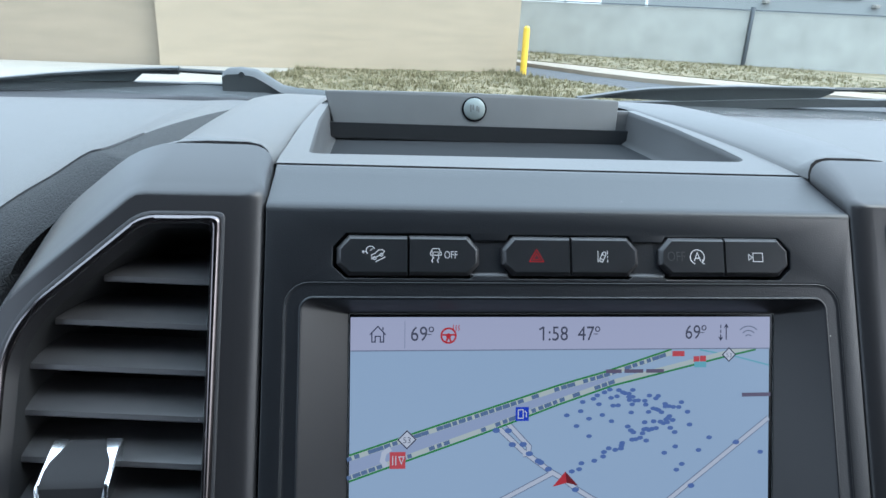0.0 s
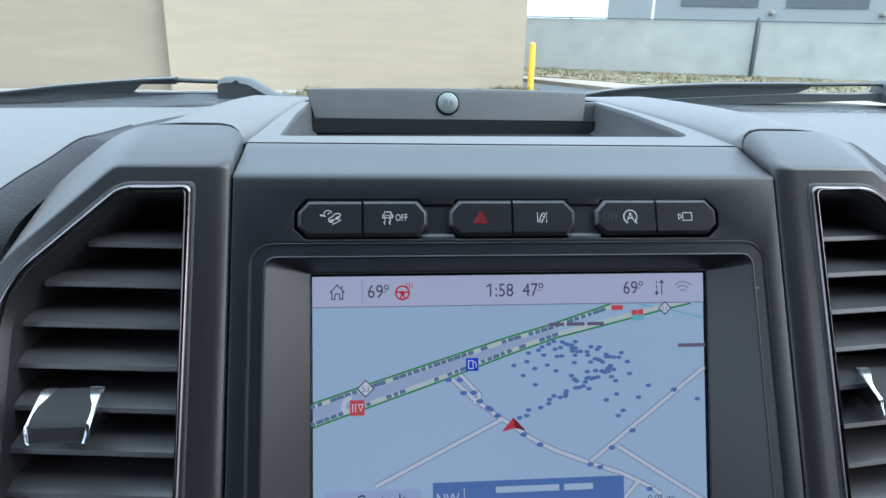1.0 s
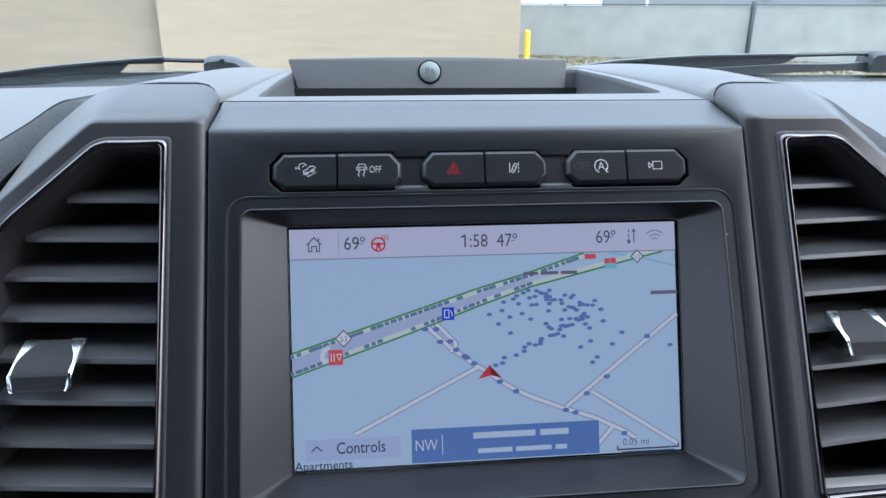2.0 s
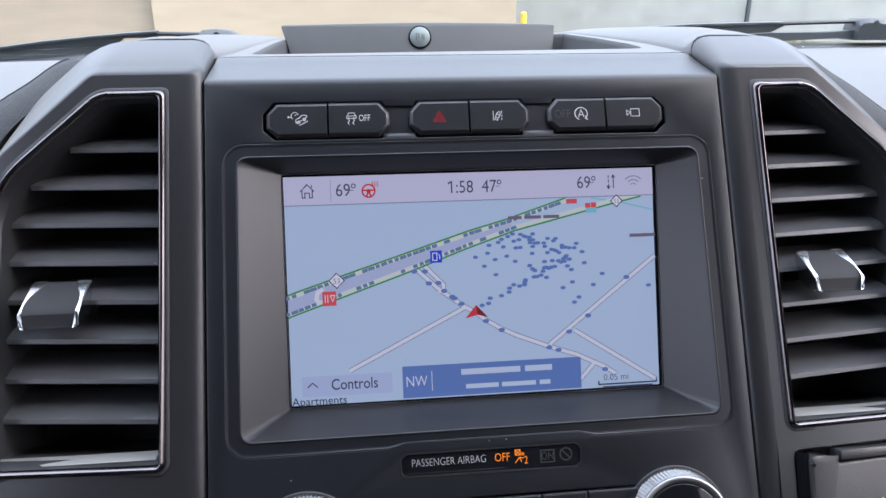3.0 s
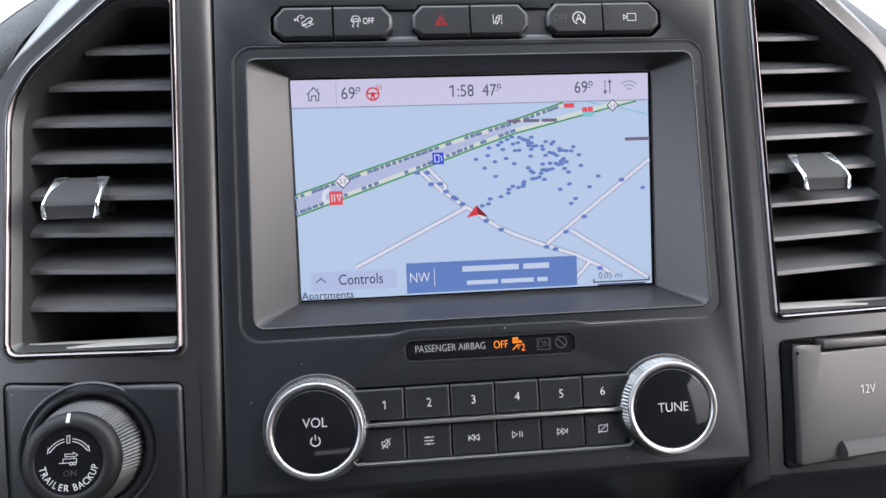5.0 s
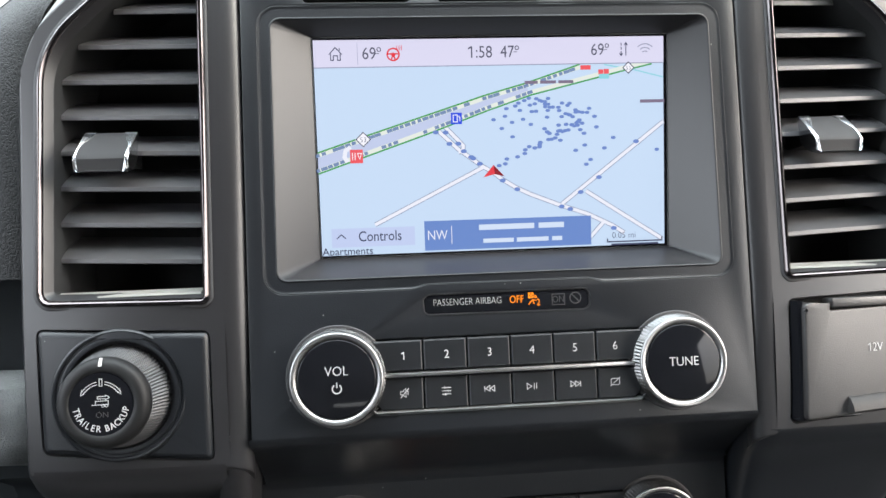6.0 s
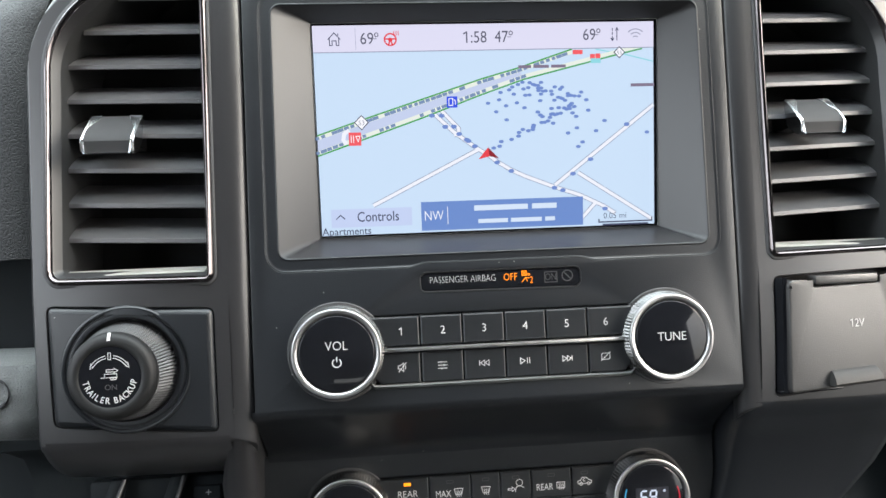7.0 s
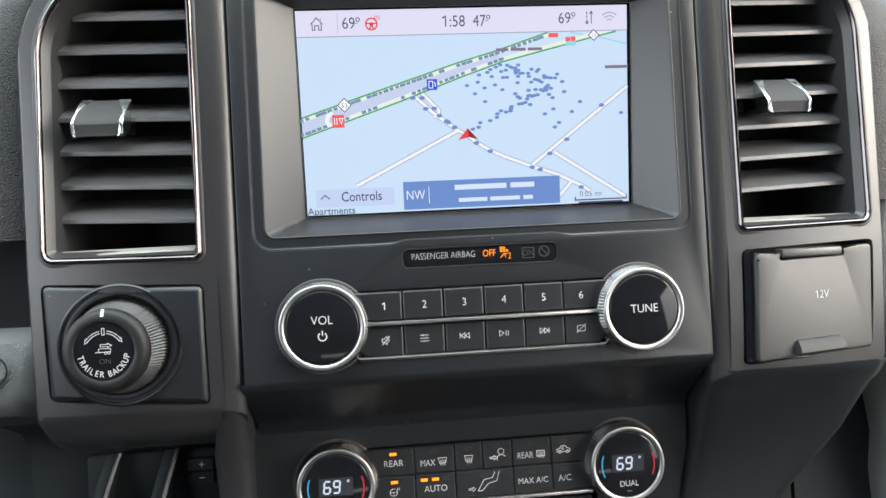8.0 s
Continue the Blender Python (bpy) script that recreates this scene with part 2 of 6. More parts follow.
def loft(rings, closed=True, cap=False):
    """A skin over rings of points (x, y, z) with equal counts."""
    bm = bmesh.new()
    rows = [[bm.verts.new(p) for p in r] for r in rings]
    n = len(rings[0])
    for a, b in zip(rows, rows[1:]):
        for i in range(n if closed else n - 1):
            j = (i + 1) % n
            bm.faces.new((a[i], a[j], b[j], b[i]))
    if cap:
        bm.faces.new(rows[0][::-1])
        bm.faces.new(rows[-1])
    bmesh.ops.recalc_face_normals(bm, faces=bm.faces)
    return bm


def lathe(profile, n=64, x=0.0, z=0.0):
    """A turned body about the y axis: profile of (radius, y)."""
    bm = loft([[(x + r * math.cos(2 * math.pi * i / n), y, z + r * math.sin(2 * math.pi * i / n)) for i in range(n)] for r, y in profile])
    return bm


def disc(r, y, n=48, x=0.0, z=0.0):
    return fills([[(x + r * math.cos(2 * math.pi * i / n), z + r * math.sin(2 * math.pi * i / n)) for i in range(n)]], y)


def knurled(r, y0, y1, teeth, rows, height, r1=None):
    """A band of small pyramids round a turned body."""
    n = teeth * 2
    rings = []
    for j in range(rows * 2 + 1):
        u = j / (rows * 2)
        y, base = y0 + (y1 - y0) * u, r + ((r1 or r) - r) * u
        rad = [base + (height if j % 2 and i % 2 else 0) for i in range(n)]
        rings.append([(rad[i] * math.cos(2 * math.pi * i / n), y, rad[i] * math.sin(2 * math.pi * i / n)) for i in range(n)])
    return loft(rings)


def box(x0, x1, y0, y1, z0, z1, bevel=0.0, seg=2):
    bm = bmesh.new()
    bmesh.ops.create_cube(bm, size=1)
    bm.transform(Matrix.Translation(((x0 + x1) / 2, (y0 + y1) / 2, (z0 + z1) / 2)) @ Matrix.Diagonal((x1 - x0, y1 - y0, z1 - z0, 1)))
    if bevel:
        bmesh.ops.bevel(bm, geom=list(bm.edges), offset=bevel, segments=seg, profile=0.5, affect="EDGES")
    return bm


def annulus(outer, inner, centre, height, bands=2):
    """A face between an outline and a hole, both star-shaped about the centre; height(x, z) gives y."""
    cx, cz = centre

    def reach(loop, a):
        d = Vector((math.cos(a), math.sin(a)))
        best = 0
        for i in range(len(loop)):
            p, q = Vector(loop[i]) - Vector(centre), Vector(loop[(i + 1) % len(loop)]) - Vector(centre)
            e = q - p
            den = d.x * e.y - d.y * e.x
            if abs(den) < 1e-12:
                continue
            t = (p.x * e.y - p.y * e.x) / den
            u = (p.x * d.y - p.y * d.x) / den
            if t > 0 and -1e-6 <= u <= 1 + 1e-6:
                best = max(best, t)
        return best

    angles = sorted({round(math.atan2(z - cz, x - cx), 5) for x, z in [*outer, *inner]} | {round(-math.pi + 2 * math.pi * i / 48 + 0.001, 5) for i in range(48)})
    rings = []
    for b in range(bands + 1):
        k = b / bands
        ring = []
        for a in angles:
            r = reach(inner, a) * (1 - k) + reach(outer, a) * k
            x, z = cx + r * math.cos(a), cz + r * math.sin(a)
            ring.append((x, height(x, z), z))
        rings.append(ring)
    bm = loft(rings)
    for f in bm.faces:
        f.normal_update()
        if f.normal.y > 0:
            f.normal_flip()
    return bm


def tube(pts, radius, n=10, squash=1.0):
    """A round bar through 3D points; radius may be a list."""
    rings = []
    for i, p in enumerate(pts):
        p = Vector(p)
        d = (Vector(pts[min(i + 1, len(pts) - 1)]) - Vector(pts[max(i - 1, 0)])).normalized()
        side = d.cross(Vector((0, 0, 1)))
        side = side.normalized() if side.length > 0.05 else Vector((1, 0, 0))
        up = side.cross(d)
        r = radius[i] if isinstance(radius, (list, tuple)) else radius
        rings.append([tuple(p + side * r * math.cos(2 * math.pi * k / n) + up * r * squash * math.sin(2 * math.pi * k / n)) for k in range(n)])
    return loft(rings, True, True)


def smooth_line(pts, n=6):
    """Points of a smooth curve through the given ones."""
    out = []
    P = [Vector(p) for p in pts]
    for i in range(len(P) - 1):
        a, b, c, d = P[max(i - 1, 0)], P[i], P[i + 1], P[min(i + 2, len(P) - 1)]
        for j in range(n):
            t = j / n
            out.append(tuple(0.5 * (2 * b + (c - a) * t + (2 * a - 5 * b + 4 * c - d) * t * t + (3 * b - a - 3 * c + d) * t ** 3)))
    return out + [tuple(P[-1])]


def at_face(x, y, z):
    return FACE @ pose(x, y, z)


def world_of(x, y, z):
    return tuple(FACE @ Vector((x, y, z)))

# ---- large structure: fascia, trims, dash top ----
def bezel_loop(a, z0, z1, r, notch=0.0, n=5):
    """A rounded oblong round the display; notch lifts the middle of its lower edge over the airbag lamp."""
    pts = []
    for cx, cz, start in ((a - r, z1 - r, 0), (-a + r, z1 - r, 90), (-a + r, z0 + r, 180), (a - r, z0 + r, 270)):
        pts += arc(cx, cz, r, start, start + 90, n)
        if start == 180:
            pts += [(x * a / 0.1116, z0 + (notch if lifted else 0)) for x, lifted in ((-0.0445, 0), (-0.0370, 1), (0.0395, 1), (0.0470, 0))]
    return pts


def bezel_ring(o, notch=0.0):
    return bezel_loop(0.1050 + o, -0.0612 - o, 0.0603 + o, 0.0042 + 0.75 * o, notch)


SCREEN_HOLE = bezel_ring(0.0066, 0.0022)
AIRBAG_SLOT = rounded([(-0.0392, -0.0785), (-0.0375, -0.0800), (0.0372, -0.0805), (0.0395, -0.0785), (0.0395, -0.0725), (0.0375, -0.0704), (-0.0368, -0.0704), (-0.0395, -0.0725)], 0.001, 2)
SWITCH_SLOTS = [(-0.0936, -0.0366), (-0.0302, 0.0274), (0.0337, 0.0912)]


def slide(profile, x0, x1, steps=1):
    """A skin of profile points (y, z) drawn along x."""
    return loft([[(x0 + (x1 - x0) * i / steps, y, z) for y, z in profile] for i in range(steps + 1)], closed=False)


def build_fascia():
    t = thing("center_fascia", "black satin plastic center fascia of a dashboard", "fascia", FACE, kind="structure")
    outline = rounded([(-0.1191, -0.1335), (0.1191, -0.1335), (0.1191, 0.0945), (-0.1191, 0.0945)], 0.0005, 1)
    # one opening for the three pairs of switches and the channels between them
    c, low, high = 0.0046, [], []
    for i, (a, b) in enumerate(SWITCH_SLOTS):
        low += [(a + c, 0.0685), (b - c, 0.0685)]
        high += [(a + c, 0.0856), (b - c, 0.0856)]
        if i < 2:
            n = SWITCH_SLOTS[i + 1][0]
            low += [(b - c + 0.0016, 0.0698), (n + c - 0.0016, 0.0698)]
            high += [(b - c + 0.0014, 0.0832), (n + c - 0.0014, 0.0832)]
    left, right = SWITCH_SLOTS[0][0] - 0.0003, SWITCH_SLOTS[2][1] + 0.0003
    slot = [(left, 0.0730)] + low + [(right, 0.0730), (right, 0.0804)] + high[::-1] + [(left, 0.0804)]
    cluster = rounded([(-0.0625, -0.1238), (0.0615, -0.1238), (0.0675, -0.117), (0.0675, -0.0902), (-0.0685, -0.0902), (-0.0685, -0.117)], 0.002, 3)
    part("panel", plate([outline, SCREEN_HOLE, AIRBAG_SLOT, cluster, slot], 0, 0.010, 0.0005), FASCIA, t)
    roll = [(0.0, 0.0938), (0.00005, 0.0948), (0.0004, 0.0959), (0.0012, 0.0969), (0.0028, 0.0982), (0.0075, 0.1019), (0.0140, 0.1071), (0.0210, 0.1130), (0.0262, 0.1176), (0.0276, 0.1186), (0.0287, 0.1186), (0.0298, 0.117), (0.0305, 0.110)]
    part("top_roll", slide(roll, -0.1191, 0.1191, 8), FASCIA, t, angle=60)
    under = [(-0.0002, -0.1325), (0.0, -0.1336), (0.0006, -0.1349), (0.0018, -0.1362), (0.0042, -0.1379), (0.0120, -0.1430), (0.0220, -0.1500), (0.0310, -0.1570), (0.0348, -0.1604), (0.0366, -0.1631), (0.0378, -0.1655), (0.0386, -0.1690)]
    part("lower_scoop", slide(under, -0.1204, 0.1192, 8), FASCIA, t, angle=60)
    clim = rounded([(-0.1262, -0.300), (0.107, -0.300), (0.1145, -0.212), (0.1200, -0.190), (0.1200, -0.1625), (-0.1262, -0.1625)], [0.001, 0.002, 0.01, 0.01, 0.0005, 0.0005], 5)
    hole = rounded([(-0.0635, -0.2275), (0.0635, -0.2275), (0.0685, -0.1782), (-0.0685, -0.1782)], 0.002, 3)
    part("climate_panel", plate([clim, hole], 0.038, 0.008, 0.0008), FASCIA, t)
    part("switch_channel", plate([rect(-0.0412, -0.0264, 0.0680, 0.0860)], 0.0011, 0.004), FASCIA, t)
    part("switch_channel", plate([rect(0.0228, 0.0376, 0.0680, 0.0860)], 0.0011, 0.004), FASCIA, t)
    for a, b in ((-0.0412, -0.0264), (0.0228, 0.0376)):
        part("channel_ledge", slide([(0.0001, 0.0697), (0.0003, 0.0702), (0.0009, 0.0708), (0.0013, 0.0710)], a, b), TRIM, t, "satin lower ledge of the channel", angle=60)
    part("backing", plate([rect(-0.128, 0.128, -0.132, 0.100)], 0.028, 0.003), DARK, t)
    part("lower_backing", plate([rect(-0.115, 0.105, -0.29, -0.17)], 0.055, 0.003), DARK, t)
    return t


def lat(x, z):
    """How far the side trims fall back towards the doors and the knees."""
    a = max(0.0, abs(x) - 0.150) / 0.07
    b = max(0.0, -0.07 - z) / 0.07
    return -0.002 + 0.006 * a * a + 0.0035 * b * b


TRIM_FACE = [(0.1290, 0.0985), (0.1660, 0.0985), (0.2110, 0.0580), (0.2185, 0.0400), (0.2185, -0.0750), (0.2185, -0.1440), (0.1290, -0.1440), (0.1290, -0.0750)]
VENT_OUT = [(0.1348, 0.0914), (0.1635, 0.0914), (0.2030, 0.0566), (0.2110, 0.0400), (0.2125, -0.0648), (0.2085, -0.0693), (0.1375, -0.0706), (0.1350, -0.0680)]
VENT_RADII = [0.003, 0.006, 0.012, 0.012, 0.004, 0.003, 0.002, 0.002]


# the openings below the vents taper towards the doors
POCKET = {-1: [(-0.1356, -0.0822), (-0.1356, -0.1412), (-0.2122, -0.1354), (-0.2132, -0.0785)], 1: [(0.1362, -0.0797), (0.2128, -0.0772), (0.2110, -0.1336), (0.1358, -0.1410)]}


def flip(pts, s):
    return [(s * x, z) for x, z in pts]


def build_trim(s):
    side = "right" if s > 0 else "left"
    t = thing("vent_surround_trim", "dark satin plastic trim round the %s" % ("air vent and power outlet" if s > 0 else "air vent and trailer knob"), "trim", FACE, kind="structure")
    upper = flip([TRIM_FACE[i] for i in (0, 1, 2, 3, 4, 7)], s)
    lower = flip([TRIM_FACE[i] for i in (7, 4, 5, 6)], s)
    vent = rounded(flip(VENT_OUT, s), VENT_RADII)
    pocket = rounded(POCKET[s], 0.004)
    part("upper_face", annulus(upper, vent, (s * 0.172, 0.01), lat, 3), TRIM, t, angle=50)
    part("lower_face", annulus(lower, pocket, (s * 0.174, -0.110), lat, 3), TRIM, t, angle=50)
    # edges: top, slope, knee, side, side, underside, seam, seam
    steps = [
        (0.0, 0.0000, 0.0000, 0.0000, 0, 0, 0, 0, 0),
        (0.00005, 0.0006, 0.0006, 0.0004, 0.0004, 0.0004, 0.0006, 0.0020, 0.0020),
        (0.0004, 0.0015, 0.0013, 0.0007, 0.0008, 0.0008, 0.0014, 0.0042, 0.0042),
        (0.0010, 0.0022, 0.0020, 0.0011, 0.0012, 0.0012, 0.0020, 0.0060, 0.0060),
        (0.0020, 0.0034, 0.0031, 0.0017, 0.0019, 0.0019, 0.0030, 0.0078, 0.0078),
        (0.0033, 0.0047, 0.0043, 0.0025, 0.0028, 0.0028, 0.0041, 0.0092, 0.0092),
        (0.0056, 0.0073, 0.0065, 0.0036, 0.0040, 0.0040, 0.0060, 0.0094, 0.0094),
        (0.0090, 0.0110, 0.0098, 0.0047, 0.0052, 0.0052, 0.0080, 0.0088, 0.0094),
        (0.0170, 0.0190, 0.0168, 0.0072, 0.0075, 0.0075, 0.0125, 0.0066, 0.0094),
        (0.0258, 0.0274, 0.0242, 0.0103, 0.0098, 0.0098, 0.0178, 0.0050, 0.0094),
        (0.0262, 0.0248, 0.0219, 0.0095, 0.0094, 0.0094, 0.0190, 0.0049, 0.0093),
        (0.0268, 0.0200, 0.0183, 0.0090, 0.0090, 0.0090, 0.0200, 0.0048, 0.0092),
        (0.0420, 0.0127, 0.0154, 0.0086, 0.0085, 0.0085, 0.0260, 0.0048, 0.0092),
    ]
    rings = []
    for y, *offs in steps:
        poly = rounded(offset_poly(TRIM_FACE, offs), [0.002 + 0.0105 * (1 - math.exp(-y / 0.012)), 0.004 + 0.4 * y, 0.016, 0.012, 0, 0.006, 0.0006, 0], 5)
        rings.append([(s * x, y + lat(x, z), z) for x, z in poly])
    part("edge", loft(rings[:-3]), TRIM, t, angle=50)
    part("inner_wall", loft(rings[-4:]), DARK, t, angle=50)
    pocket_rings = [[(x, lat(x, z) + d, z) for x, z in offset_poly(pocket, o)] for d, o in ((0, 0), (0.0008, -0.0006), (0.014, -0.0008))]
    part("pocket_wall", loft(pocket_rings), TRIM if s < 0 else DARK, t, angle=40)
    return t


def build_lower_sides():
    # dark panels under the trims, towards the knees
    left = thing("lower_dash_panel", "black plastic lower dash panel below the trailer knob", "panel", FACE, kind="structure")
    prof = [(0.020, -0.148), (0.035, -0.152), (0.052, -0.160), (0.060, -0.172), (0.062, -0.200), (0.060, -0.300)]
    part("panel", slide(prof, -0.250, -0.1300, 4), FOOT, left, angle=60)
    rows = []
    for z, y in ((-0.1330, 0.0022), (-0.1405, 0.0024), (-0.1450, 0.0026), (-0.1500, 0.0046), (-0.1580, 0.0098), (-0.1700, 0.0160), (-0.1900, 0.0215), (-0.2200, 0.0250), (-0.3000, 0.0290)):
        k = min(1.0, max(0.0, (-0.1400 - z) / 0.03))
        w = 0.0010 + 0.0050 * k
        row = [(-0.1320 - w, y + 0.060, z), (-0.1315 - w, y + 0.004, z), (-0.1305 - w * 0.6, y + 0.0010, z), (-0.1290, y + 0.0002, z), (-0.1268, y, z), (-0.1248, y + 0.0004, z), (-0.1232, y + 0.0012, z), (-0.1217, y + 0.0026, z), (-0.1206, y + 0.0048, z), (-0.1202, y + 0.05, z)]
        rows.append([(x - 0.0025 * k, yy, zz) for x, yy, zz in row])
    part("column_edge", loft(rows, closed=False), TRIM, left, "satin edge of the center column", angle=60)
    # the trim rolls on under the knob towards the footwell
    rows = []
    for z, y in ((-0.1425, 0.0012), (-0.1443, 0.0016), (-0.1475, 0.0032), (-0.1520, 0.0070), (-0.1570, 0.0125), (-0.1620, 0.0200), (-0.1665, 0.0300), (-0.1690, 0.0450)):
        back = lambda x: y + 0.006 * (max(0.0, x - 0.150) / 0.07) ** 2
        rows.append([(-0.2225, back(0.2225) + 0.030, z + 0.002), (-0.2215, back(0.2215) + 0.005, z + 0.001), (-0.2190, back(0.2190) + 0.001, z)] + [(-x, back(x), z) for x in (0.2150, 0.1980, 0.1800, 0.1600, 0.1450, 0.1310)])
    part("under_roll", loft(rows, closed=False), TRIM, left, angle=60)
    right = thing("lower_dash_panel", "black plastic lower dash panel below the power outlet", "panel", FACE, kind="structure")
    rows = []
    for z, xi, xo, y in ((-0.1425, 0.1214, 0.2250, 0.0014), (-0.1443, 0.1213, 0.2248, 0.0018), (-0.1480, 0.1213, 0.2240, 0.0036), (-0.1525, 0.1213, 0.2230, 0.0066), (-0.1570, 0.1213, 0.2215, 0.0110), (-0.1650, 0.1213, 0.2190, 0.0158), (-0.1850, 0.1208, 0.2110, 0.0250), (-0.2050, 0.1170, 0.1940, 0.0310), (-0.2250, 0.1130, 0.1740, 0.0345), (-0.3000, 0.1080, 0.1250, 0.0360)):
        back = lambda x: y + 0.006 * (max(0.0, x - 0.150) / 0.07) ** 2
        rows.append([(xi, y + 0.030, z), (xi + 0.0002, y + 0.0033, z), (xi + 0.0020, y + 0.0018, z), (xi + 0.0050, y + 0.0005, z), (xi + 0.0100, y, z)] + [(x, back(x), z) for x in (xi * 0.7 + xo * 0.3, xi * 0.5 + xo * 0.5, xi * 0.3 + xo * 0.7, xo - 0.010)] + [(xo - 0.003, back(xo) + 0.002, z), (xo, back(xo) + 0.006, z), (xo + 0.004, y + 0.040, z), (xo + 0.01, y + 0.08, z)])
    part("panel", loft(rows, closed=False), FASCIA, right, angle=60)


def build_dash_top():
    # tray surround, level behind the fascia; world axes
    t = thing("dash_top_tray", "grey plastic storage tray molded into the dash top", "dash tray", kind="structure")
    y0, z0 = world_of(0, 0.0290, 0.1195)[1:]

    def top(x, y):
        return z0 - 0.0002 + 0.012 * x * max(0.0, min(1.0, (y - 0.066) / 0.05))

    plan = [(-0.1200, y0 + 0.002), (0.1200, y0 + 0.002), (0.1205, 0.085), (0.1205, 0.13), (0.1195, 0.18), (0.1150, 0.262), (-0.1150, 0.262), (-0.1195, 0.18), (-0.1205, 0.13), (-0.1205, 0.085)]
    hole = rounded([(-0.1085, y0 + 0.0260), (0.1085, y0 + 0.0260), (0.1125, 0.19), (0.1090, 0.258), (-0.1090, 0.258), (-0.1110, 0.19)], [0.006, 0.010, 0.01, 0.002, 0.002, 0.01], 6)
    bm = annulus(plan, hole, (0, 0.15), lambda x, y: 0.0, 2)
    for v in bm.verts:
        x, y = v.co.x, v.co.z
        v.co = (x, y, top(x, y))
    for f in bm.faces:
        f.normal_update()
        if f.normal.z < 0:
            f.normal_flip()
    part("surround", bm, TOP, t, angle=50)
    lip = [[(x, y, top(x, y) + d) for x, y in offset_poly(hole, o)] for d, o in ((0, 0), (-0.0008, -0.0008), (-0.003, -0.0015), (-0.020, -0.0025), (-0.0230, -0.0060))]
    part("well", loft(lip), WELL, t, angle=50)
    bm = bmesh.new()
    bm.faces.new([bm.verts.new((x, y, top(x, y) - 0.0229)) for x, y in offset_poly(hole, -0.005)])
    bmesh.ops.triangulate(bm, faces=bm.faces)
    part("floor_mat", bm, MAT, t, "dark rubber mat", angle=60)
    # dark panel added so that the well's rear wall reads as shaded
    part("dark_backing", box(-0.1075, 0.1075, 0.2502, 0.2560, z0 - 0.0228, z0 - 0.0120), MAT, t, "dark panel added to shade the rear of the well")
    front = [(y0 + 0.0020, z0 - 0.0002), (y0 + 0.0020, z0 - 0.012)]
    part("front_lip", slide(front, -0.1200, 0.1200, 1), DARK, t, "dark seam", angle=60)
    deck = [[(x, y, z - 0.004 * (x / 0.14) ** 2 + 0.012 * x) for x in (-0.15, -0.1, -0.05, 0, 0.05, 0.1, 0.15)] for y, z in ((0.2625, 1.318), (0.264, 1.338), (0.270, 1.340), (0.34, 1.337), (0.40, 1.332), (0.475, 1.322), (0.478, 1.30))]
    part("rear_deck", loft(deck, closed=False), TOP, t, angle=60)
    # arms that run from the vent trims to the windscreen
    for s in (1, -1):
        # flush with the back edge of the trim, then its own crowned section
        start = [(0.1211, 0.0586, 1.3470), (0.1217, 0.0604, 1.3505), (0.1232, 0.0620, 1.3534), (0.1258, 0.0629, 1.3554), (0.1310, 0.0634, 1.3564), (0.1480, 0.0636, 1.3564), (0.1585, 0.0634, 1.3557), (0.1680, 0.0629, 1.3536), (0.1745, 0.0624, 1.3508), (0.1800, 0.0618, 1.3440), (0.1835, 0.0616, 1.3300), (0.1845, 0.0616, 1.3150)]
        start = [(x, y, z + 0.0009) for x, y, z in start]
        part("arm_front", loft([[(s * x, y + 0.0033, z - 0.0070) for x, y, z in start], [(s * x, y + 0.0033, z) for x, y, z in start]], closed=False), DARK, t, "dark seam", angle=60)
        rows = [[(s * x, y + 0.0033, z) for x, y, z in start], [(s * x, y + 0.0040, z + 0.0003) for x, y, z in start]]
        for y, xi, xo, crest in ((0.075, 0.1208, 0.1692, 1.3582), (0.090, 0.1208, 0.1700, 1.3580), (0.12, 0.1208, 0.1705, 1.3576), (0.16, 0.1203, 0.1710, 1.3566), (0.20, 0.1185, 0.1715, 1.3552), (0.24, 0.1160, 0.1720, 1.3536), (0.28, 0.1140, 0.1730, 1.3514), (0.33, 0.1125, 0.1740, 1.3462), (0.38, 0.1120, 0.1740, 1.3405), (0.43, 0.1120, 0.1720, 1.3320), (0.47, 0.112, 0.170, 1.322)):
            crest += 0.012 * s * 0.14 * min(1, (y - 0.066) / 0.05)
            base = min(top(s * xi, y), crest - 0.001)
            lift = crest - base
            w = xo - xi
            rows.append([(s * xi, y, base - 0.0012), (s * (xi + 0.02 * w), y, base + lift * 0.10), (s * (xi + 0.05 * w), y, base + lift * 0.24), (s * (xi + 0.12 * w), y, base + lift * 0.46), (s * (xi + 0.24 * w), y, base + lift * 0.72), (s * (xi + 0.46 * w), y, base + lift * 0.96), (s * (xi + 0.64 * w), y, crest), (s * (xi + 0.82 * w), y, crest - 0.0022), (s * xo, y, crest - 0.0075), (s * (xo + 0.008), y, crest - 0.0160), (s * (xo + 0.012), y, crest - 0.028), (s * (xo + 0.014), y, crest - 0.045)])
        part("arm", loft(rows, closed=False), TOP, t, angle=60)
    # soft pads left and right, out to the doors
    for s in (1, -1):
        p = thing("dash_pad", "soft dark grey vinyl dash pad under the windshield", "dash pad", kind="structure")
        at = lambda pts: [world_of(s * x, y, z) for x, y, z in pts]
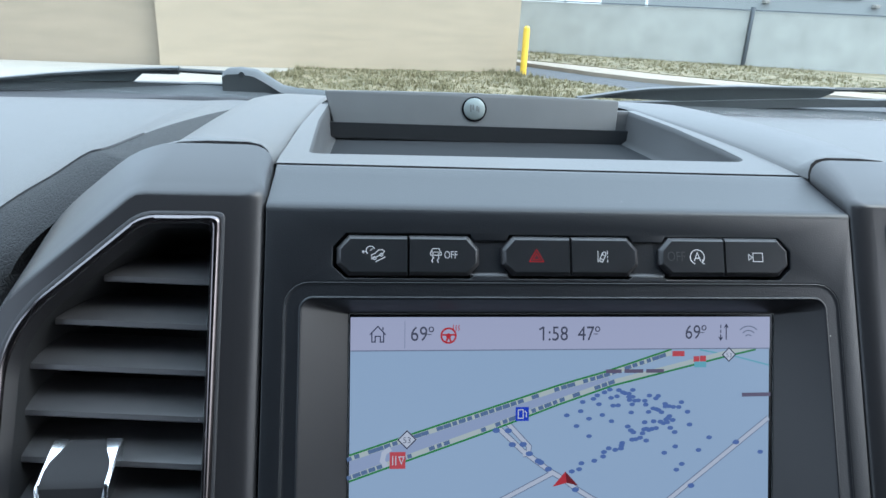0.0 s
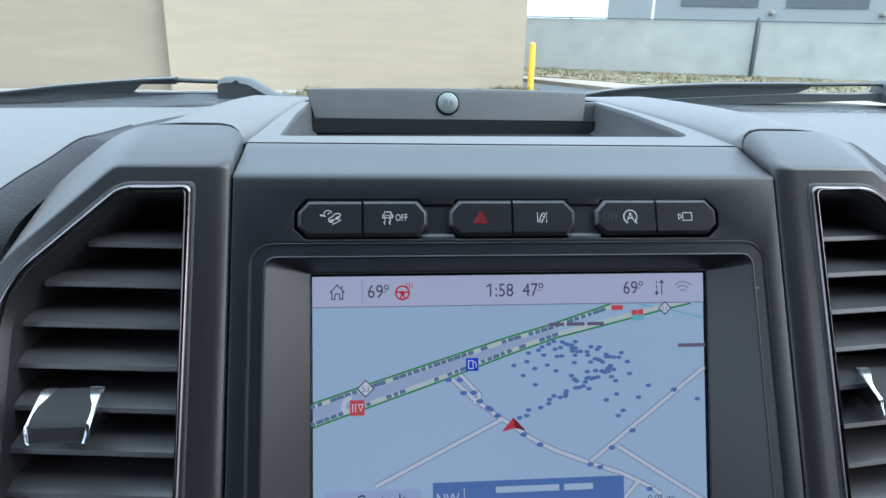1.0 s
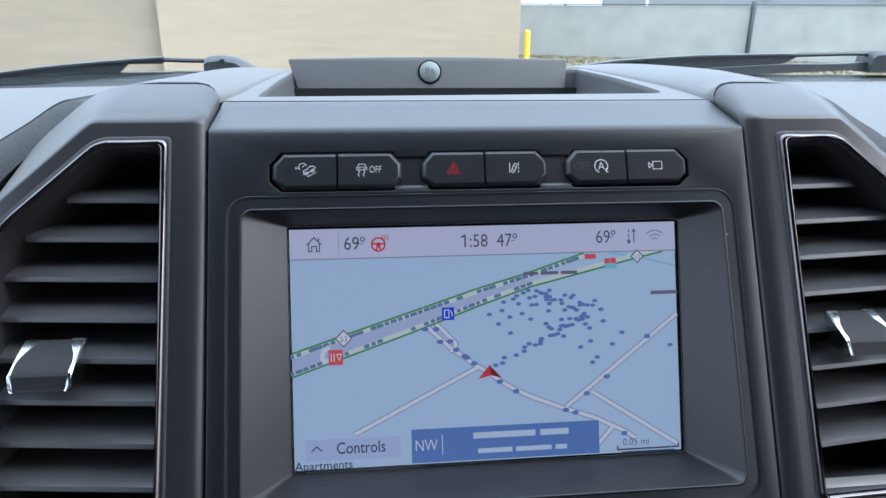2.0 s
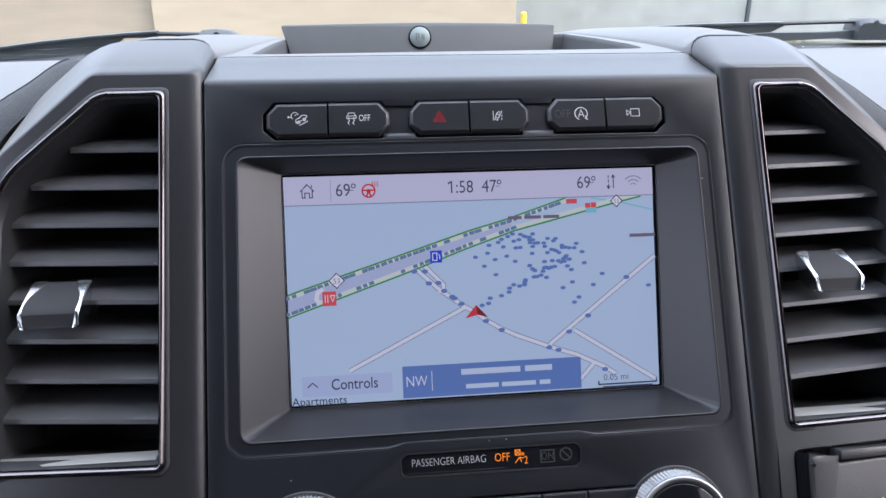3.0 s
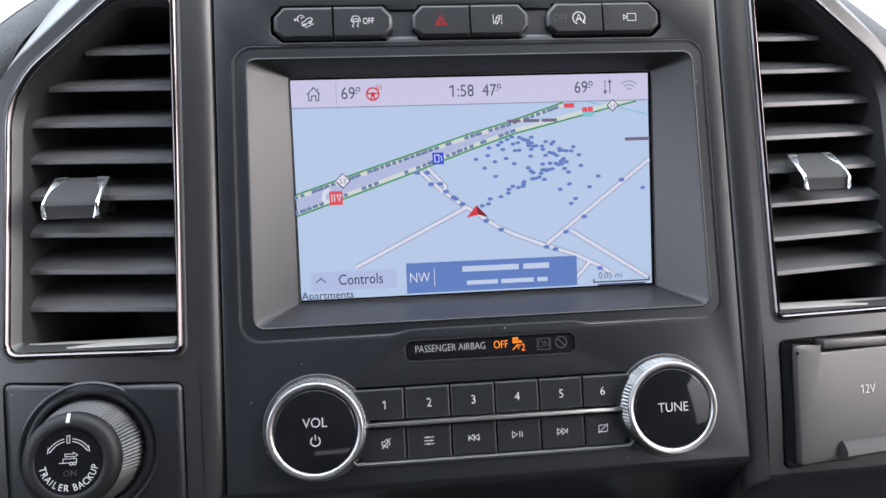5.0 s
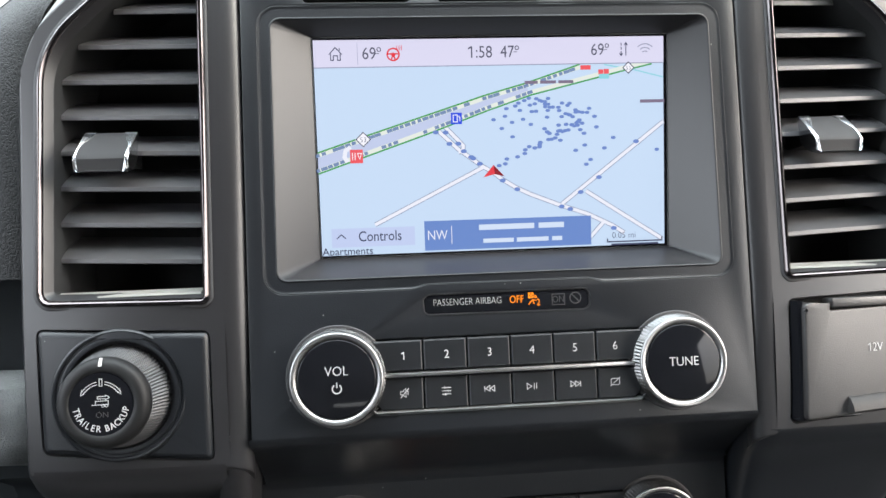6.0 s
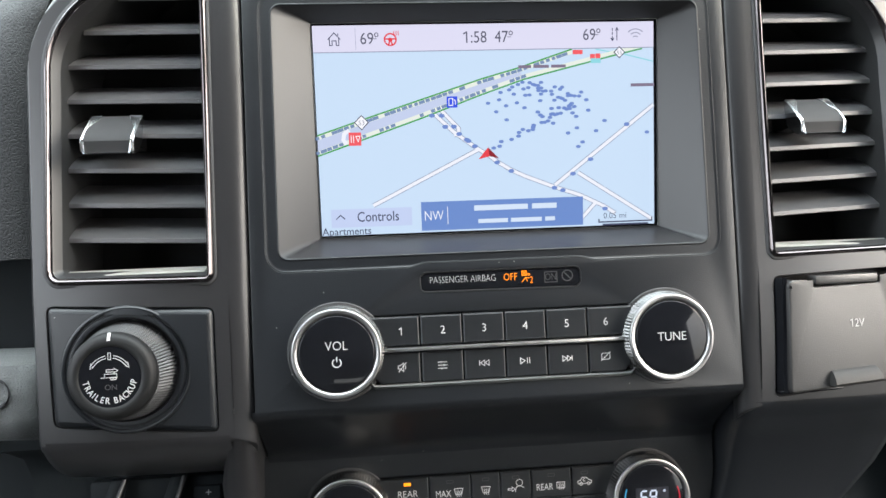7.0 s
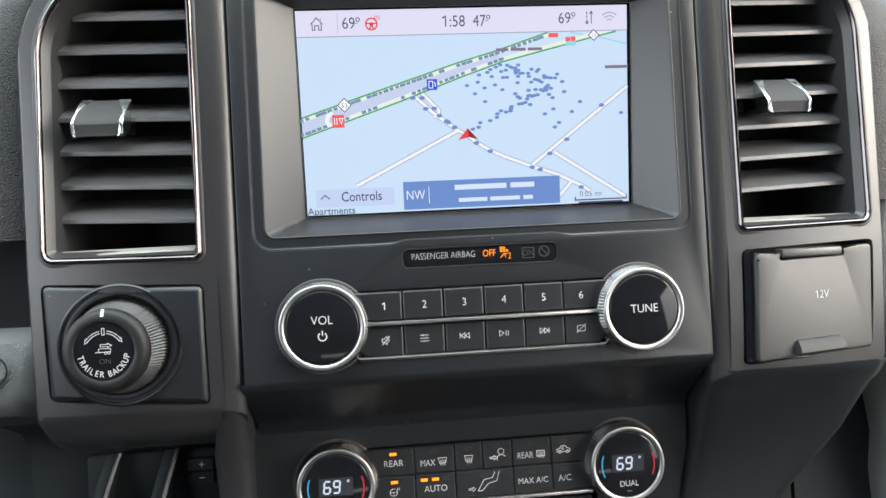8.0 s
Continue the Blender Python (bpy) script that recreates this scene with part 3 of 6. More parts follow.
        near = at(((0.120, 0.070, 0.114), (0.150, 0.066, 0.117), (0.180, 0.063, 0.121), (0.2050, 0.0600, 0.1280), (0.2225, 0.0600, 0.1183), (0.2347, 0.0600, 0.1100), (0.2467, 0.0600, 0.1005), (0.262, 0.0600, 0.0875), (0.285, 0.062, 0.0720), (0.33, 0.066, 0.0600), (0.50, 0.072, 0.0550), (0.86, 0.072, 0.054)))
        near = smooth_line(near, 5)
        rows = []
        for k in range(11):
            u = k / 10
            row = []
            for x, y, z in near:
                zf = 1.3210 - 0.020 * max(0, abs(x) - 0.3) if s < 0 else 1.3240 + 0.004 * max(0, abs(x) - 0.3)
                e = math.sin(u * math.pi / 2) if z < zf else u
                row.append((x, y + (0.475 - y) * u, z + (zf - z) * e + 0.003 * math.sin(math.pi * u) - (0.004 if k == 10 else 0)))
            rows.append(row)
        rows.insert(0, [(x, y - 0.001, z - 0.012) for x, y, z in rows[0]])
        rows.append([(x, y + 0.004, z - 0.03) for x, y, z in rows[-1]])
        part("pad", loft(rows, closed=False), PAD, p, angle=60)
        # leather band between the trim's back edge and the pad
        inner = smooth_line([(s * 0.176, 0.37, 1.322), (s * 0.174, 0.26, 1.332), (s * 0.173, 0.17, 1.339)] + at(((0.1720, 0.040, 0.1200), (0.1800, 0.0310, 0.1155), (0.1910, 0.0290, 0.1060), (0.2020, 0.0290, 0.0967), (0.2120, 0.0290, 0.0878), (0.2195, 0.0290, 0.0780), (0.2238, 0.0290, 0.0660), (0.2255, 0.0290, 0.0500), (0.2262, 0.0290, 0.0250), (0.2262, 0.0290, -0.0550))), 6)
        outer = smooth_line([(s * 0.184, 0.37, 1.328), (s * 0.190, 0.26, 1.338), (s * 0.197, 0.17, 1.3435)] + at(((0.2000, 0.064, 0.1340), (0.2085, 0.0600, 0.1295), (0.2225, 0.0600, 0.1190), (0.2347, 0.0600, 0.1107), (0.2467, 0.0600, 0.1012), (0.2600, 0.0590, 0.0890), (0.2720, 0.056, 0.0730), (0.2790, 0.050, 0.0500), (0.2810, 0.046, 0.0250), (0.2810, 0.046, -0.0550))), 6)
        rows = []
        for i, (a, b) in enumerate(zip(inner, outer)):
            a, b = Vector(a), Vector(b)
            swell = Vector((s * 0.2, -0.62, 0.76)) * 0.0022 * min(1, i / 14)
            swell += Vector((-s * 0.5, -0.8, 0.25)) * 0.008 * min(1.0, max(0.0, (i - 44) / 10))
            rows.append([tuple(a + Vector((-s * 0.009, 0.012, -0.006)))] + [tuple(a.lerp(b, j / 8) + swell * math.sin(math.pi * j / 8) ** 0.8) for j in range(9)] + [tuple(b + Vector((0, 0.003, -0.010)))])
        part("leather_band", loft(rows, closed=False), LEATHER, p, "black grained leather edge band", angle=60)
        part("seam", tube([tuple(Vector(q) + Vector((0, 0.0006, 0.0002))) for q in outer[14:56]], 0.0007, 6), DARK, p, "stitched seam")
        part("side_cover", loft([at(((0.279, 0.046, z), (0.292, 0.036, z), (0.32, 0.034, z), (0.44, 0.05, z))) for z in (0.055, 0.0, -0.05, -0.056)], closed=False), LEATHER, p, angle=60)
    k = thing("knee_panel", "grey grained vinyl knee panel beside the trailer knob", "panel", FACE, kind="structure")
    part("cover", loft([[(-0.226, y + 0.014, z), (-0.234, y + 0.003, z), (-0.244, y, z), (-0.262, y + 0.003, z), (-0.34, y + 0.02, z)] for y, z in ((0.060, -0.102), (0.040, -0.1045), (0.030, -0.108), (0.029, -0.122), (0.031, -0.136), (0.038, -0.146), (0.060, -0.152))], closed=False), LEATHER_GREY, k, angle=60)
    part("socket", lathe([(0.0075, 0.028), (0.0075, 0.030), (0.006, 0.030), (0.0055, 0.036)], 24, -0.2515, -0.1215), DARK, k)
    part("gap_panel", plate([rect(-0.40, -0.225, -0.30, 0.03)], 0.075, 0.004), FOOT, k)
    r = thing("glovebox_panel", "dark grained vinyl panel on the passenger side of the dash", "panel", FACE, kind="structure")
    part("cover", loft([[(0.2385 + d, y + 0.03, z), (0.240 + d, y + 0.004, z), (0.246 + d, y, z), (0.40, y + 0.02, z)] for y, z, d in ((0.045, -0.026, 0), (0.034, -0.030, 0), (0.032, -0.04, 0), (0.036, -0.12, 0.002), (0.040, -0.20, 0.016), (0.06, -0.30, 0.02))], closed=False), LEATHER_GREY, r, angle=60)
    part("chrome_strip", box(0.2375, 0.40, 0.028, 0.036, -0.0225, -0.0205, 0.0006), CHROME, r, "thin chrome strip")
    part("gap_panel", plate([rect(0.205, 0.40, -0.30, -0.02)], 0.075, 0.004), FOOT, r)


build_fascia()
build_trim(-1)
build_trim(1)
build_lower_sides()
build_dash_top()
# dark body of the dash behind all openings
tagged(part("dash_core", box(-0.86, 0.86, 0.085, 0.46, 0.80, 1.285, 0.01), DARK, None), "black dash body behind the panels", "dash body", kind="structure")


# ---- storage lid with badge ----
def build_lid():
    lid = thing("tray_lid", "grey plastic tray lid with a round silver badge", "lid", pose(-0.005, 0.2500, 1.3305, -16, 0, 0))
    out = [(-0.0995, 0.0034), (0.1030, 0.0034), (0.1055, 0.0282)] + [(0.1055 - 0.2120 * i / 12, 0.0282 + 0.0016 * math.sin(math.pi * i / 12)) for i in range(1, 12)] + [(-0.1065, 0.0282)]
    part("cover", plate([rounded(out, [0.002, 0.002, 0.002] + [0] * 11 + [0.002], 3)], 0, 0.0055, 0.0010), LID, lid)
    # dark bar in place of the shadow line below the cover
    part("under_shadow", box(-0.0985, 0.1026, 0.0006, 0.0060, 0.0012, 0.0046, 0.0010), FOOT, lid)
    badge = part("badge", lathe([(0.0001, -0.0019), (0.0066, -0.0017), (0.0076, -0.0012), (0.0079, 0.0005)], 40, -0.0012, 0.0184), BADGE, lid, "round silver badge")
    part("badge_ring", lathe([(0.0077, -0.0004), (0.0080, -0.0010), (0.0088, -0.0008), (0.0090, 0.0004)], 40, -0.0012, 0.0184), GLOSS, lid, "black ring")
    part("badge_mark", fills([rect(-0.0045, -0.0034, 0.0160, 0.0212), rect(-0.0028, -0.0016, 0.0174, 0.0212), rect(0.0000, 0.0010, 0.0168, 0.0206), rect(0.0014, 0.0022, 0.0160, 0.0198)], -0.00195), LID, badge, "plain dark bars")


build_lid()


# ---- air vents ----
def build_vent(s):
    t = thing("air_vent", "dashboard air vent with black slats and a chrome rim", "air vent", at_face(s * 0.172, 0, 0.008), "air vents")
    ox, oz = s * 0.172, 0.008

    def ring(offs, y, bend=1.0):
        return [(s * x - ox, y + bend * lat(x, z), z - oz) for x, z in rounded(offset_poly(VENT_OUT, offs), VENT_RADII)]

    flat = lambda o: [o] * 8
    part("rim", loft([ring(flat(0.0002), 0.003), ring(flat(0.0), -0.0004), ring(flat(-0.0006), -0.0017), ring(flat(-0.0018), -0.0023), ring(flat(-0.0028), -0.0016), ring(flat(-0.0033), 0.0006)]), SMOKED, t, "smoked chrome rim", angle=60)
    part("outer_rim", loft([ring(flat(0.0014), 0.003), ring(flat(0.0013), -0.0002), ring(flat(0.0010), -0.0005), ring(flat(0.0), -0.0005)]), DARK, t, "dark outer rim", angle=50)
    # edges: top, slope, knee, far side, corner, bottom, corner, near side
    part("inner_rim", loft([ring(flat(-0.0031), 0.0), ring([-0.0034, -0.0036, -0.0036, -0.0036, -0.0036, -0.0036, -0.0034, -0.0034], 0.0006), ring([-0.0045, -0.0058, -0.0060, -0.0060, -0.0062, -0.0060, -0.0050, -0.0045], 0.0042)]), TRIM, t, "black inner rim", angle=40)
    part("housing", loft([ring([-0.0044, -0.0057, -0.0059, -0.0059, -0.0061, -0.0059, -0.0049, -0.0044], 0.0040), ring([-0.0046, -0.0059, -0.0061, -0.0061, -0.0063, -0.0061, -0.0051, -0.0046], 0.052)]), VENT_DARK, t, angle=50)
    part("back", plate([[(x, z) for x, y, z in ring(flat(-0.003), 0.05)]], 0.050, 0.002), VENT_DARK, t)
    ledge = [[(s * x - ox, y + lat(x, z), z - oz) for x in (0.1400, 0.1740, 0.2050)] for y, z in ((0.0022, -0.0656), (0.0030, -0.0650), (0.0080, -0.0628), (0.0086, -0.0632), (0.0086, -0.0700))]
    part("lower_ledge", loft(ledge, closed=False), LEDGE, t, "pale satin lower ledge", angle=60)
    inner = offset_poly(VENT_OUT, [-0.0046, -0.0059, -0.0061, -0.0061, -0.0063, -0.0093, -0.0051, -0.0046])

    def span(z):
        xs = []
        for i in range(8):
            (ax, az), (bx, bz) = inner[i], inner[(i + 1) % 8]
            if (az - z) * (bz - z) < 0:
                xs.append(ax + (bx - ax) * (z - az) / (bz - az))
        return min(xs), max(xs)

    for k in range(9):
        z = 0.08515 - 0.01665 * k if s > 0 else 0.0841 - 0.0168 * k
        if k == 0:
            continue
        x0, x1 = span(z)
        section = [(0.0060, -0.0013), (0.0056, -0.0010), (0.0055, 0.0009), (0.0060, 0.0014), (0.0095, 0.0042), (0.0160, 0.0082), (0.0260, 0.0124), (0.0260, 0.0112), (0.0120, 0.0036)]
        xs = [x0 - 0.0004, x1 + 0.0004 - (0.0 if k > 2 else 0.003)]
        rows = []
        for x in (xs[0], (xs[0] + xs[1]) / 2, xs[1]):
            f = (x - 0.140) / 0.065
            rows.append([(s * x - ox, y - 0.001 + 0.008 * f, z + dz + 0.003 * (f - 0.15) - oz) for y, dz in section])
        part("slat", loft(rows, True, True), SLAT, t, angle=30)
    # the tab that steers the air
    cx = (0.1795 if s < 0 else 0.1640) * s - ox
    cz = 0.0008 - oz
    section = ((0.0060, 0.0084, -0.0030), (0.0052, 0.0092, -0.0045), (0.0038, 0.0084, -0.0060), (0.0010, 0.0058, -0.0082), (-0.0018, 0.0028, -0.0096), (-0.0042, 0.0000, -0.0104), (-0.0058, -0.0022, -0.0106), (-0.0068, -0.0038, -0.0106), (-0.0072, -0.0050, -0.0105), (-0.0066, -0.0092, -0.0102))
    inset = (0.0064, 0.0064, 0.0066, 0.0080, 0.0101, 0.0108, 0.0108, 0.0107, 0.0107, 0.0108)
    rows = [[(cx - w * 0.90, y, cz + zb), (cx + w * 0.90, y, cz + zb), (cx + w, y, cz + zt), (cx - w, y, cz + zt)] for (y, zt, zb), w in zip(section, inset)]
    grip = part("tab", loft(rows, True, True), TAB, t, "black tab with chrome cheeks", angle=22)
    part("neck", plate([rect(cx - 0.0060, cx + 0.0060, cz - 0.0040, cz + 0.0040)], 0.0060, 0.0200), DARK, grip, "black neck")
    for c in (1, -1):
        rows = []
        for (y, zt, zb), w in zip(section, inset):
            a, b = (w - 0.0002) * c, 0.0118 * c
            front = max(0.0, -y - 0.0036) * 0.2
            y, zt, zb = y - front, zt + 0.0004, zb - 0.0003
            rows.append([(cx + a * 0.90, y, cz + zb), (cx + b * 0.90 - 0.0004 * c, y, cz + zb), (cx + b * 0.92, y, cz + zb + 0.0006), (cx + b, y, cz + zt - 0.0007), (cx + b - 0.0005 * c, y, cz + zt), (cx + a, y, cz + zt)])
        part("cheek", loft(rows, True, True), CHEEK, grip, "chrome cheek", angle=35)


build_vent(-1)
build_vent(1)


# ---- switches over the display ----
def icon_shapes(kind):
    """Strokes in millimetres, and the stroke's width."""
    if kind == "hill":
        return [[(-1, -1.6), (3.6, 0.6), (4.6, 1.9), (3.6, 2.6), (1.8, 2.4), (0.6, 1.0), (-1.2, 0.2), (-1.0, -1.6)], arc(0.2, -1.2, 0.7, n=8), arc(3.2, 0.3, 0.7, n=8), arc(-1.6, 2.2, 1.9, 20, 230, 10), [(-1.6, 2.2), (-0.8, 3.0)], [(-5.0, 1.6), (-3.6, 1.6)], [(-5.2, 1.6), (-4.6, 2.2)], [(-5.2, 1.6), (-4.6, 1.0)], [(0.6, -2.8), (5.0, -0.6)]]
    if kind == "skid":
        return [[(-1.9, 1.3), (-1.4, 2.8), (1.4, 2.8), (1.9, 1.3), (-1.9, 1.3)], [(-2.3, 1.3), (-2.3, 0.0), (2.3, 0.0), (2.3, 1.3), (-2.3, 1.3)], [(-1.7, 0.6), (-0.9, 0.6)], [(0.9, 0.6), (1.7, 0.6)], [(-1.5, -0.2), (-1.0, -1.2), (-1.8, -2.2), (-1.2, -3.2)], [(0.9, -0.2), (1.4, -1.2), (0.6, -2.2), (1.2, -3.2)]]
    if kind == "hazard":
        return [[(-3.2, -2.4), (3.2, -2.4), (0, 3.0), (-3.2, -2.4)], [(-1.6, -1.5), (1.6, -1.5), (0, 1.2), (-1.6, -1.5)]]
    if kind == "lane":
        return [[(-2.6, -3.2), (-2.6, 3.2)], [(2.8, 3.2), (2.8, 1.2)], [(2.8, 0.4), (2.8, -0.8)], [(2.8, -1.6), (2.8, -3.2)], [(-1.82, -2.35), (-0.17, -3.1), (1.86, 0.87), (1.72, 2.38), (0.74, 2.6), (-0.17, 1.74), (-1.82, -2.35)], [(-0.26, 1.14), (1.39, 0.39)], [(-1.1, -1.12), (0.46, -1.83)]]
    if kind == "start":
        return [arc(0, 0, 3.1, -50, 250, 18), [(2.0, -2.4), (3.2, -2.9)], [(2.0, -2.4), (2.4, -1.0)], [(-1.4, -1.7), (0, 1.9), (1.4, -1.7)], [(-0.9, -0.5), (0.9, -0.5)]]
    return [[(-1.4, -2.0), (3.4, -2.0), (3.4, 2.0), (-1.4, 2.0), (-1.4, -2.0)], [(-1.8, 0), (-3.6, 1.4), (-3.6, -1.4), (-1.8, 0)]]


def scaled(lines, k=1.0, cx=0.0, cz=0.0):
    return [[(cx + x * k * MM, cz + z * k * MM) for x, z in l] for l in lines]


def build_switch(x0, x1, cut, kind, words, label):
    """One half of a pair of switches; cut: the side with cut corners."""
    cx = (x0 + x1) / 2
    t = thing("switch_button", label, "button", at_face(cx, 0, 0.0772 + 0.004 * cx), "switches above the display")
    w, h, g, c = (x1 - x0) / 2, 0.0079, 0.0077, 0.0045
    if cut < 0:
        pts = [(-w + c, -g), (w, -g), (w, h), (-w + c, h), (-w, h - c - 0.0005), (-w, -g + c)]
    else:
        pts = [(-w, -g), (w - c, -g), (w, -g + c), (w, h - c - 0.0005), (w - c, h), (-w, h)]
    # no bevel along the split between the two halves
    split = 1 if cut < 0 else 5
    edge = lambda o: [max(o, -0.0003) if i == split else o for i in range(6)]
    rings = [[(x, y, z) for x, z in offset_poly(pts, edge(o))] for o, y in ((0, 0.006), (0, -0.0002), (-0.0003, -0.0007), (-0.0013, -0.0016), (-0.0016, -0.0018))]
    part("rim", loft(rings), TRIM, t, "satin bevelled rim", angle=25)
    part("cap", fills([offset_poly(pts, edge(-0.0016))], -0.0018), BUTTON, t, angle=25)
    y = -0.0019
    if kind == "hazard":
        part("icon", strokes(scaled(icon_shapes(kind), 0.88), 0.00026, y), RED_INK, t, "red warning triangle")
    elif kind == "skid":
        part("icon", strokes(scaled(icon_shapes(kind), 0.90, -0.0034, 0.0002), 0.00028, y), INK, t, "white vehicle symbol")
        part("lettering", lettering(words, 0.0042, 0.0024, y, 0.0002, 0.72), INK, t, "white lettering")
    elif kind == "start":
        part("icon", strokes(scaled(icon_shapes(kind), 0.95, 0.0020, 0), 0.0004, y), INK, t, "white letter A in a round arrow")
        part("lettering", lettering(words, 0.0056, -0.0068, y, 0, 0.78), INK_DIM, t, "unlit lettering")
    else:
        k, dx = {"lane": (0.72, -0.0012), "cam": (0.86, -0.0008), "hill": (0.86, 0.0006)}[kind]
        part("icon", strokes(scaled(icon_shapes(kind), k, dx, 0), 0.00029, y), INK, t, "white symbol")


for (a, b), (ka, la), (kb, lb) in zip(SWITCH_SLOTS, (("hill", "black hill descent switch with a white symbol"), ("hazard", "black hazard switch with a red triangle"), ("start", "black engine stop-start switch with a white symbol")), (("skid", "black traction control switch lettered OFF"), ("lane", "black lane keeping switch with a white symbol"), ("cam", "black camera switch with a white symbol"))):
    mid = (a + b) / 2 - 0.0002
    build_switch(a + 0.0012, mid - 0.0002, -1, ka, "OFF", la)
    build_switch(mid + 0.0002, b - 0.0012, 1, kb, "OFF", lb)


# ---- display ----
def lcd(name, r, g, b, k=1.0):
    return glow("lcd_" + name, (r / 255, g / 255, b / 255), LCD * k)


C_NAME, C_SIGN, C_TITLE = lcd("name", 116, 104, 128), lcd("sign", 224, 84, 92), lcd("title", 196, 212, 236)
C_SLATE, C_DIGIT = lcd("slate", 108, 132, 172), lcd("digit", 82, 84, 102)
C_MAP, C_BAR = lcd("map", 186, 208, 235), lcd("bar", 206, 206, 232)
C_INK, C_GREY, C_RED, C_WHITE = lcd("ink", 54, 60, 86), lcd("grey", 140, 146, 170), lcd("red", 214, 56, 66), lcd("white", 232, 234, 246)
C_ROAD, C_EDGE, C_GREEN, C_MEDIAN, C_BLUE = lcd("road", 222, 226, 240), lcd("edge", 128, 138, 164), lcd("green", 60, 150, 70), lcd("median", 180, 192, 224), lcd("dot", 100, 128, 192)
C_PANEL, C_BUTTON, C_FUEL, C_TEAL, C_DARKRED, C_CREAM = lcd("panel", 96, 128, 192), lcd("button", 180, 194, 230), lcd("fuel", 36, 70, 214), lcd("teal", 130, 200, 214), lcd("darkred", 130, 16, 30), lcd("cream", 214, 222, 216)


def mmz(pts):
    return [(x * MM, z * MM) for x, z in pts]


def along(pts, d):
    """Points and directions at steps of d along a polyline."""
    out = []
    left = 0.0
    for (ax, az), (bx, bz) in zip(pts, pts[1:]):
        n = math.hypot(bx - ax, bz - az)
        s = left
        while s < n:
            out.append((ax + (bx - ax) * s / n, az + (bz - az) * s / n, (bx - ax) / n, (bz - az) / n))
            s += d
        left = s - n
    return out


def build_display():
    t = thing("touchscreen", "lit dashboard touchscreen showing a road map in a deep black bezel", "touchscreen", CABIN)
    # bezel funnel, from the fascia to the panel
    inv = CABIN.inverted() @ FACE

    def fz(o, y, notch=0.0):
        return [tuple(inv @ Vector((x, y, z))) for x, z in bezel_ring(o, notch)]

    lip = [fz(*q) for q in ((0.0068, 0.0016, 0.0022), (0.0067, 0.0006, 0.0022), (0.0066, 0.0, 0.0022), (0.0064, -0.0001, 0.0021), (0.0061, 0.0, 0.0020), (0.0058, 0.0002, 0.0017), (0.0048, 0.0002, 0.0006), (0.0034, 0.0002), (0.0012, 0.0002), (0.0009, -0.0001), (0.0006, -0.0002), (0.0003, -0.0001), (0.0, 0.0003))]
    part("bezel_lip", loft(lip), FASCIA, t, angle=40)
    small = [(x + 0.0007, z) for x, z in bezel_loop(0.0886, -0.0536, 0.0538, 0.0008)]
    inner = [(x + 0.0007, z) for x, z in bezel_loop(0.0882, -0.0532, 0.0534, 0.0006)]
    funnel = [fz(0.0, 0.0002), [(x, 0.0006, z) for x, z in small], [(x, 0.0022, z) for x, z in small]]
    part("bezel_funnel", loft(funnel), TRIM, t, "sloping black bezel walls", angle=30)
    part("screen_edge", loft([[(x, 0.0005, z) for x, z in small], [(x, 0.0002, z) for x, z in inner], [(x, 0.0012, z) for x, z in inner]]), LID, t, "thin grey edge round the screen", angle=20)
    part("border", plate([rect(-0.092, 0.092, -0.057, 0.057)], 0.0008, 0.002), BLACK_GLASS, t, "black glass border")
    W, H = 0.0871, 0.05225
    panel = part("panel", fills([rect(-W, W, -H, H)], 0.0004), C_MAP, t, "glowing pale blue map")
    y = [0.00034]

    def lay(name, bm, mat, label=""):
        bm.transform(pose(0, y[0], 0))
        part(name, bm, mat, panel, label)
        y[0] -= 0.000035

    def line(name, lines, w, mat, label=""):
        lay(name, strokes([mmz(l) for l in lines], w * MM), mat, label)

    def area(name, polys, mat, label=""):
        lay(name, fills([mmz(p) for p in polys]), mat, label)

    # minor roads
    main = [(-28.6, 8.5), (-18.2, -1.4), (-6.5, -10.1), (-0.6, -13.6), (3.7, -17.1), (11.0, -21.6), (18.1, -25.0), (33.3, -31.0), (46.7, -35.6), (59.9, -42.0), (66, -46)]
    loop_road = [(-24.5, 9.8), (-15.5, 0.2), (-15.8, -2.6), (-18.0, -3.0)]
    minor = [main, loop_road, [(33.9, -30.2), (87, 9.9)], [(46.3, -24.1), (86, -49.8)], [(55.4, -40.0), (46.0, -50.0)], [(-5.7, -10.7), (-60.5, -37.6)], [(56.5, 38.6), (72, 35.8), (87, 32.0)]]
    line("road_edge", minor[:-1], 2.3, C_EDGE)
    line("road", minor[:-1], 1.65, C_ROAD)
    line("far_road", minor[-1:], 0.6, C_TEAL)
    # divided highway
    up = [(-87.1, -2.2), (-62.2, 5.8), (-2.9, 24.3), (15.8, 29.3), (44.1, 38.3)]
    lo = [(-87.1, -11.0), (-34.4, 6.6), (-3.1, 17.8), (19.2, 25.1), (53.2, 33.1), (66.6, 36.3), (81.0, 39.4)]
    area("median", [[*up[:3], *lo[2::-1]], [up[2], up[3], lo[3], lo[2]], ], C_MEDIAN)
    shift = lambda pts, d: [(x, z + d) for x, z in pts]
    line("highway_edge", [shift(up, 0.6), shift(lo, -0.8)], 0.75, C_GREEN, "green highway edges")
    line("carriageway", [shift(up, -0.8), shift(lo, 0.7)], 1.9, C_CREAM)
    rnd = random.Random(4)
    unit = bpy.data.meshes.new("traffic_dash")
    bm = fills([mmz(rect(-1, 1, -0.8, 0.8))])
    bm.to_mesh(unit)
    bm.free()
    unit.materials.append(C_SLATE)
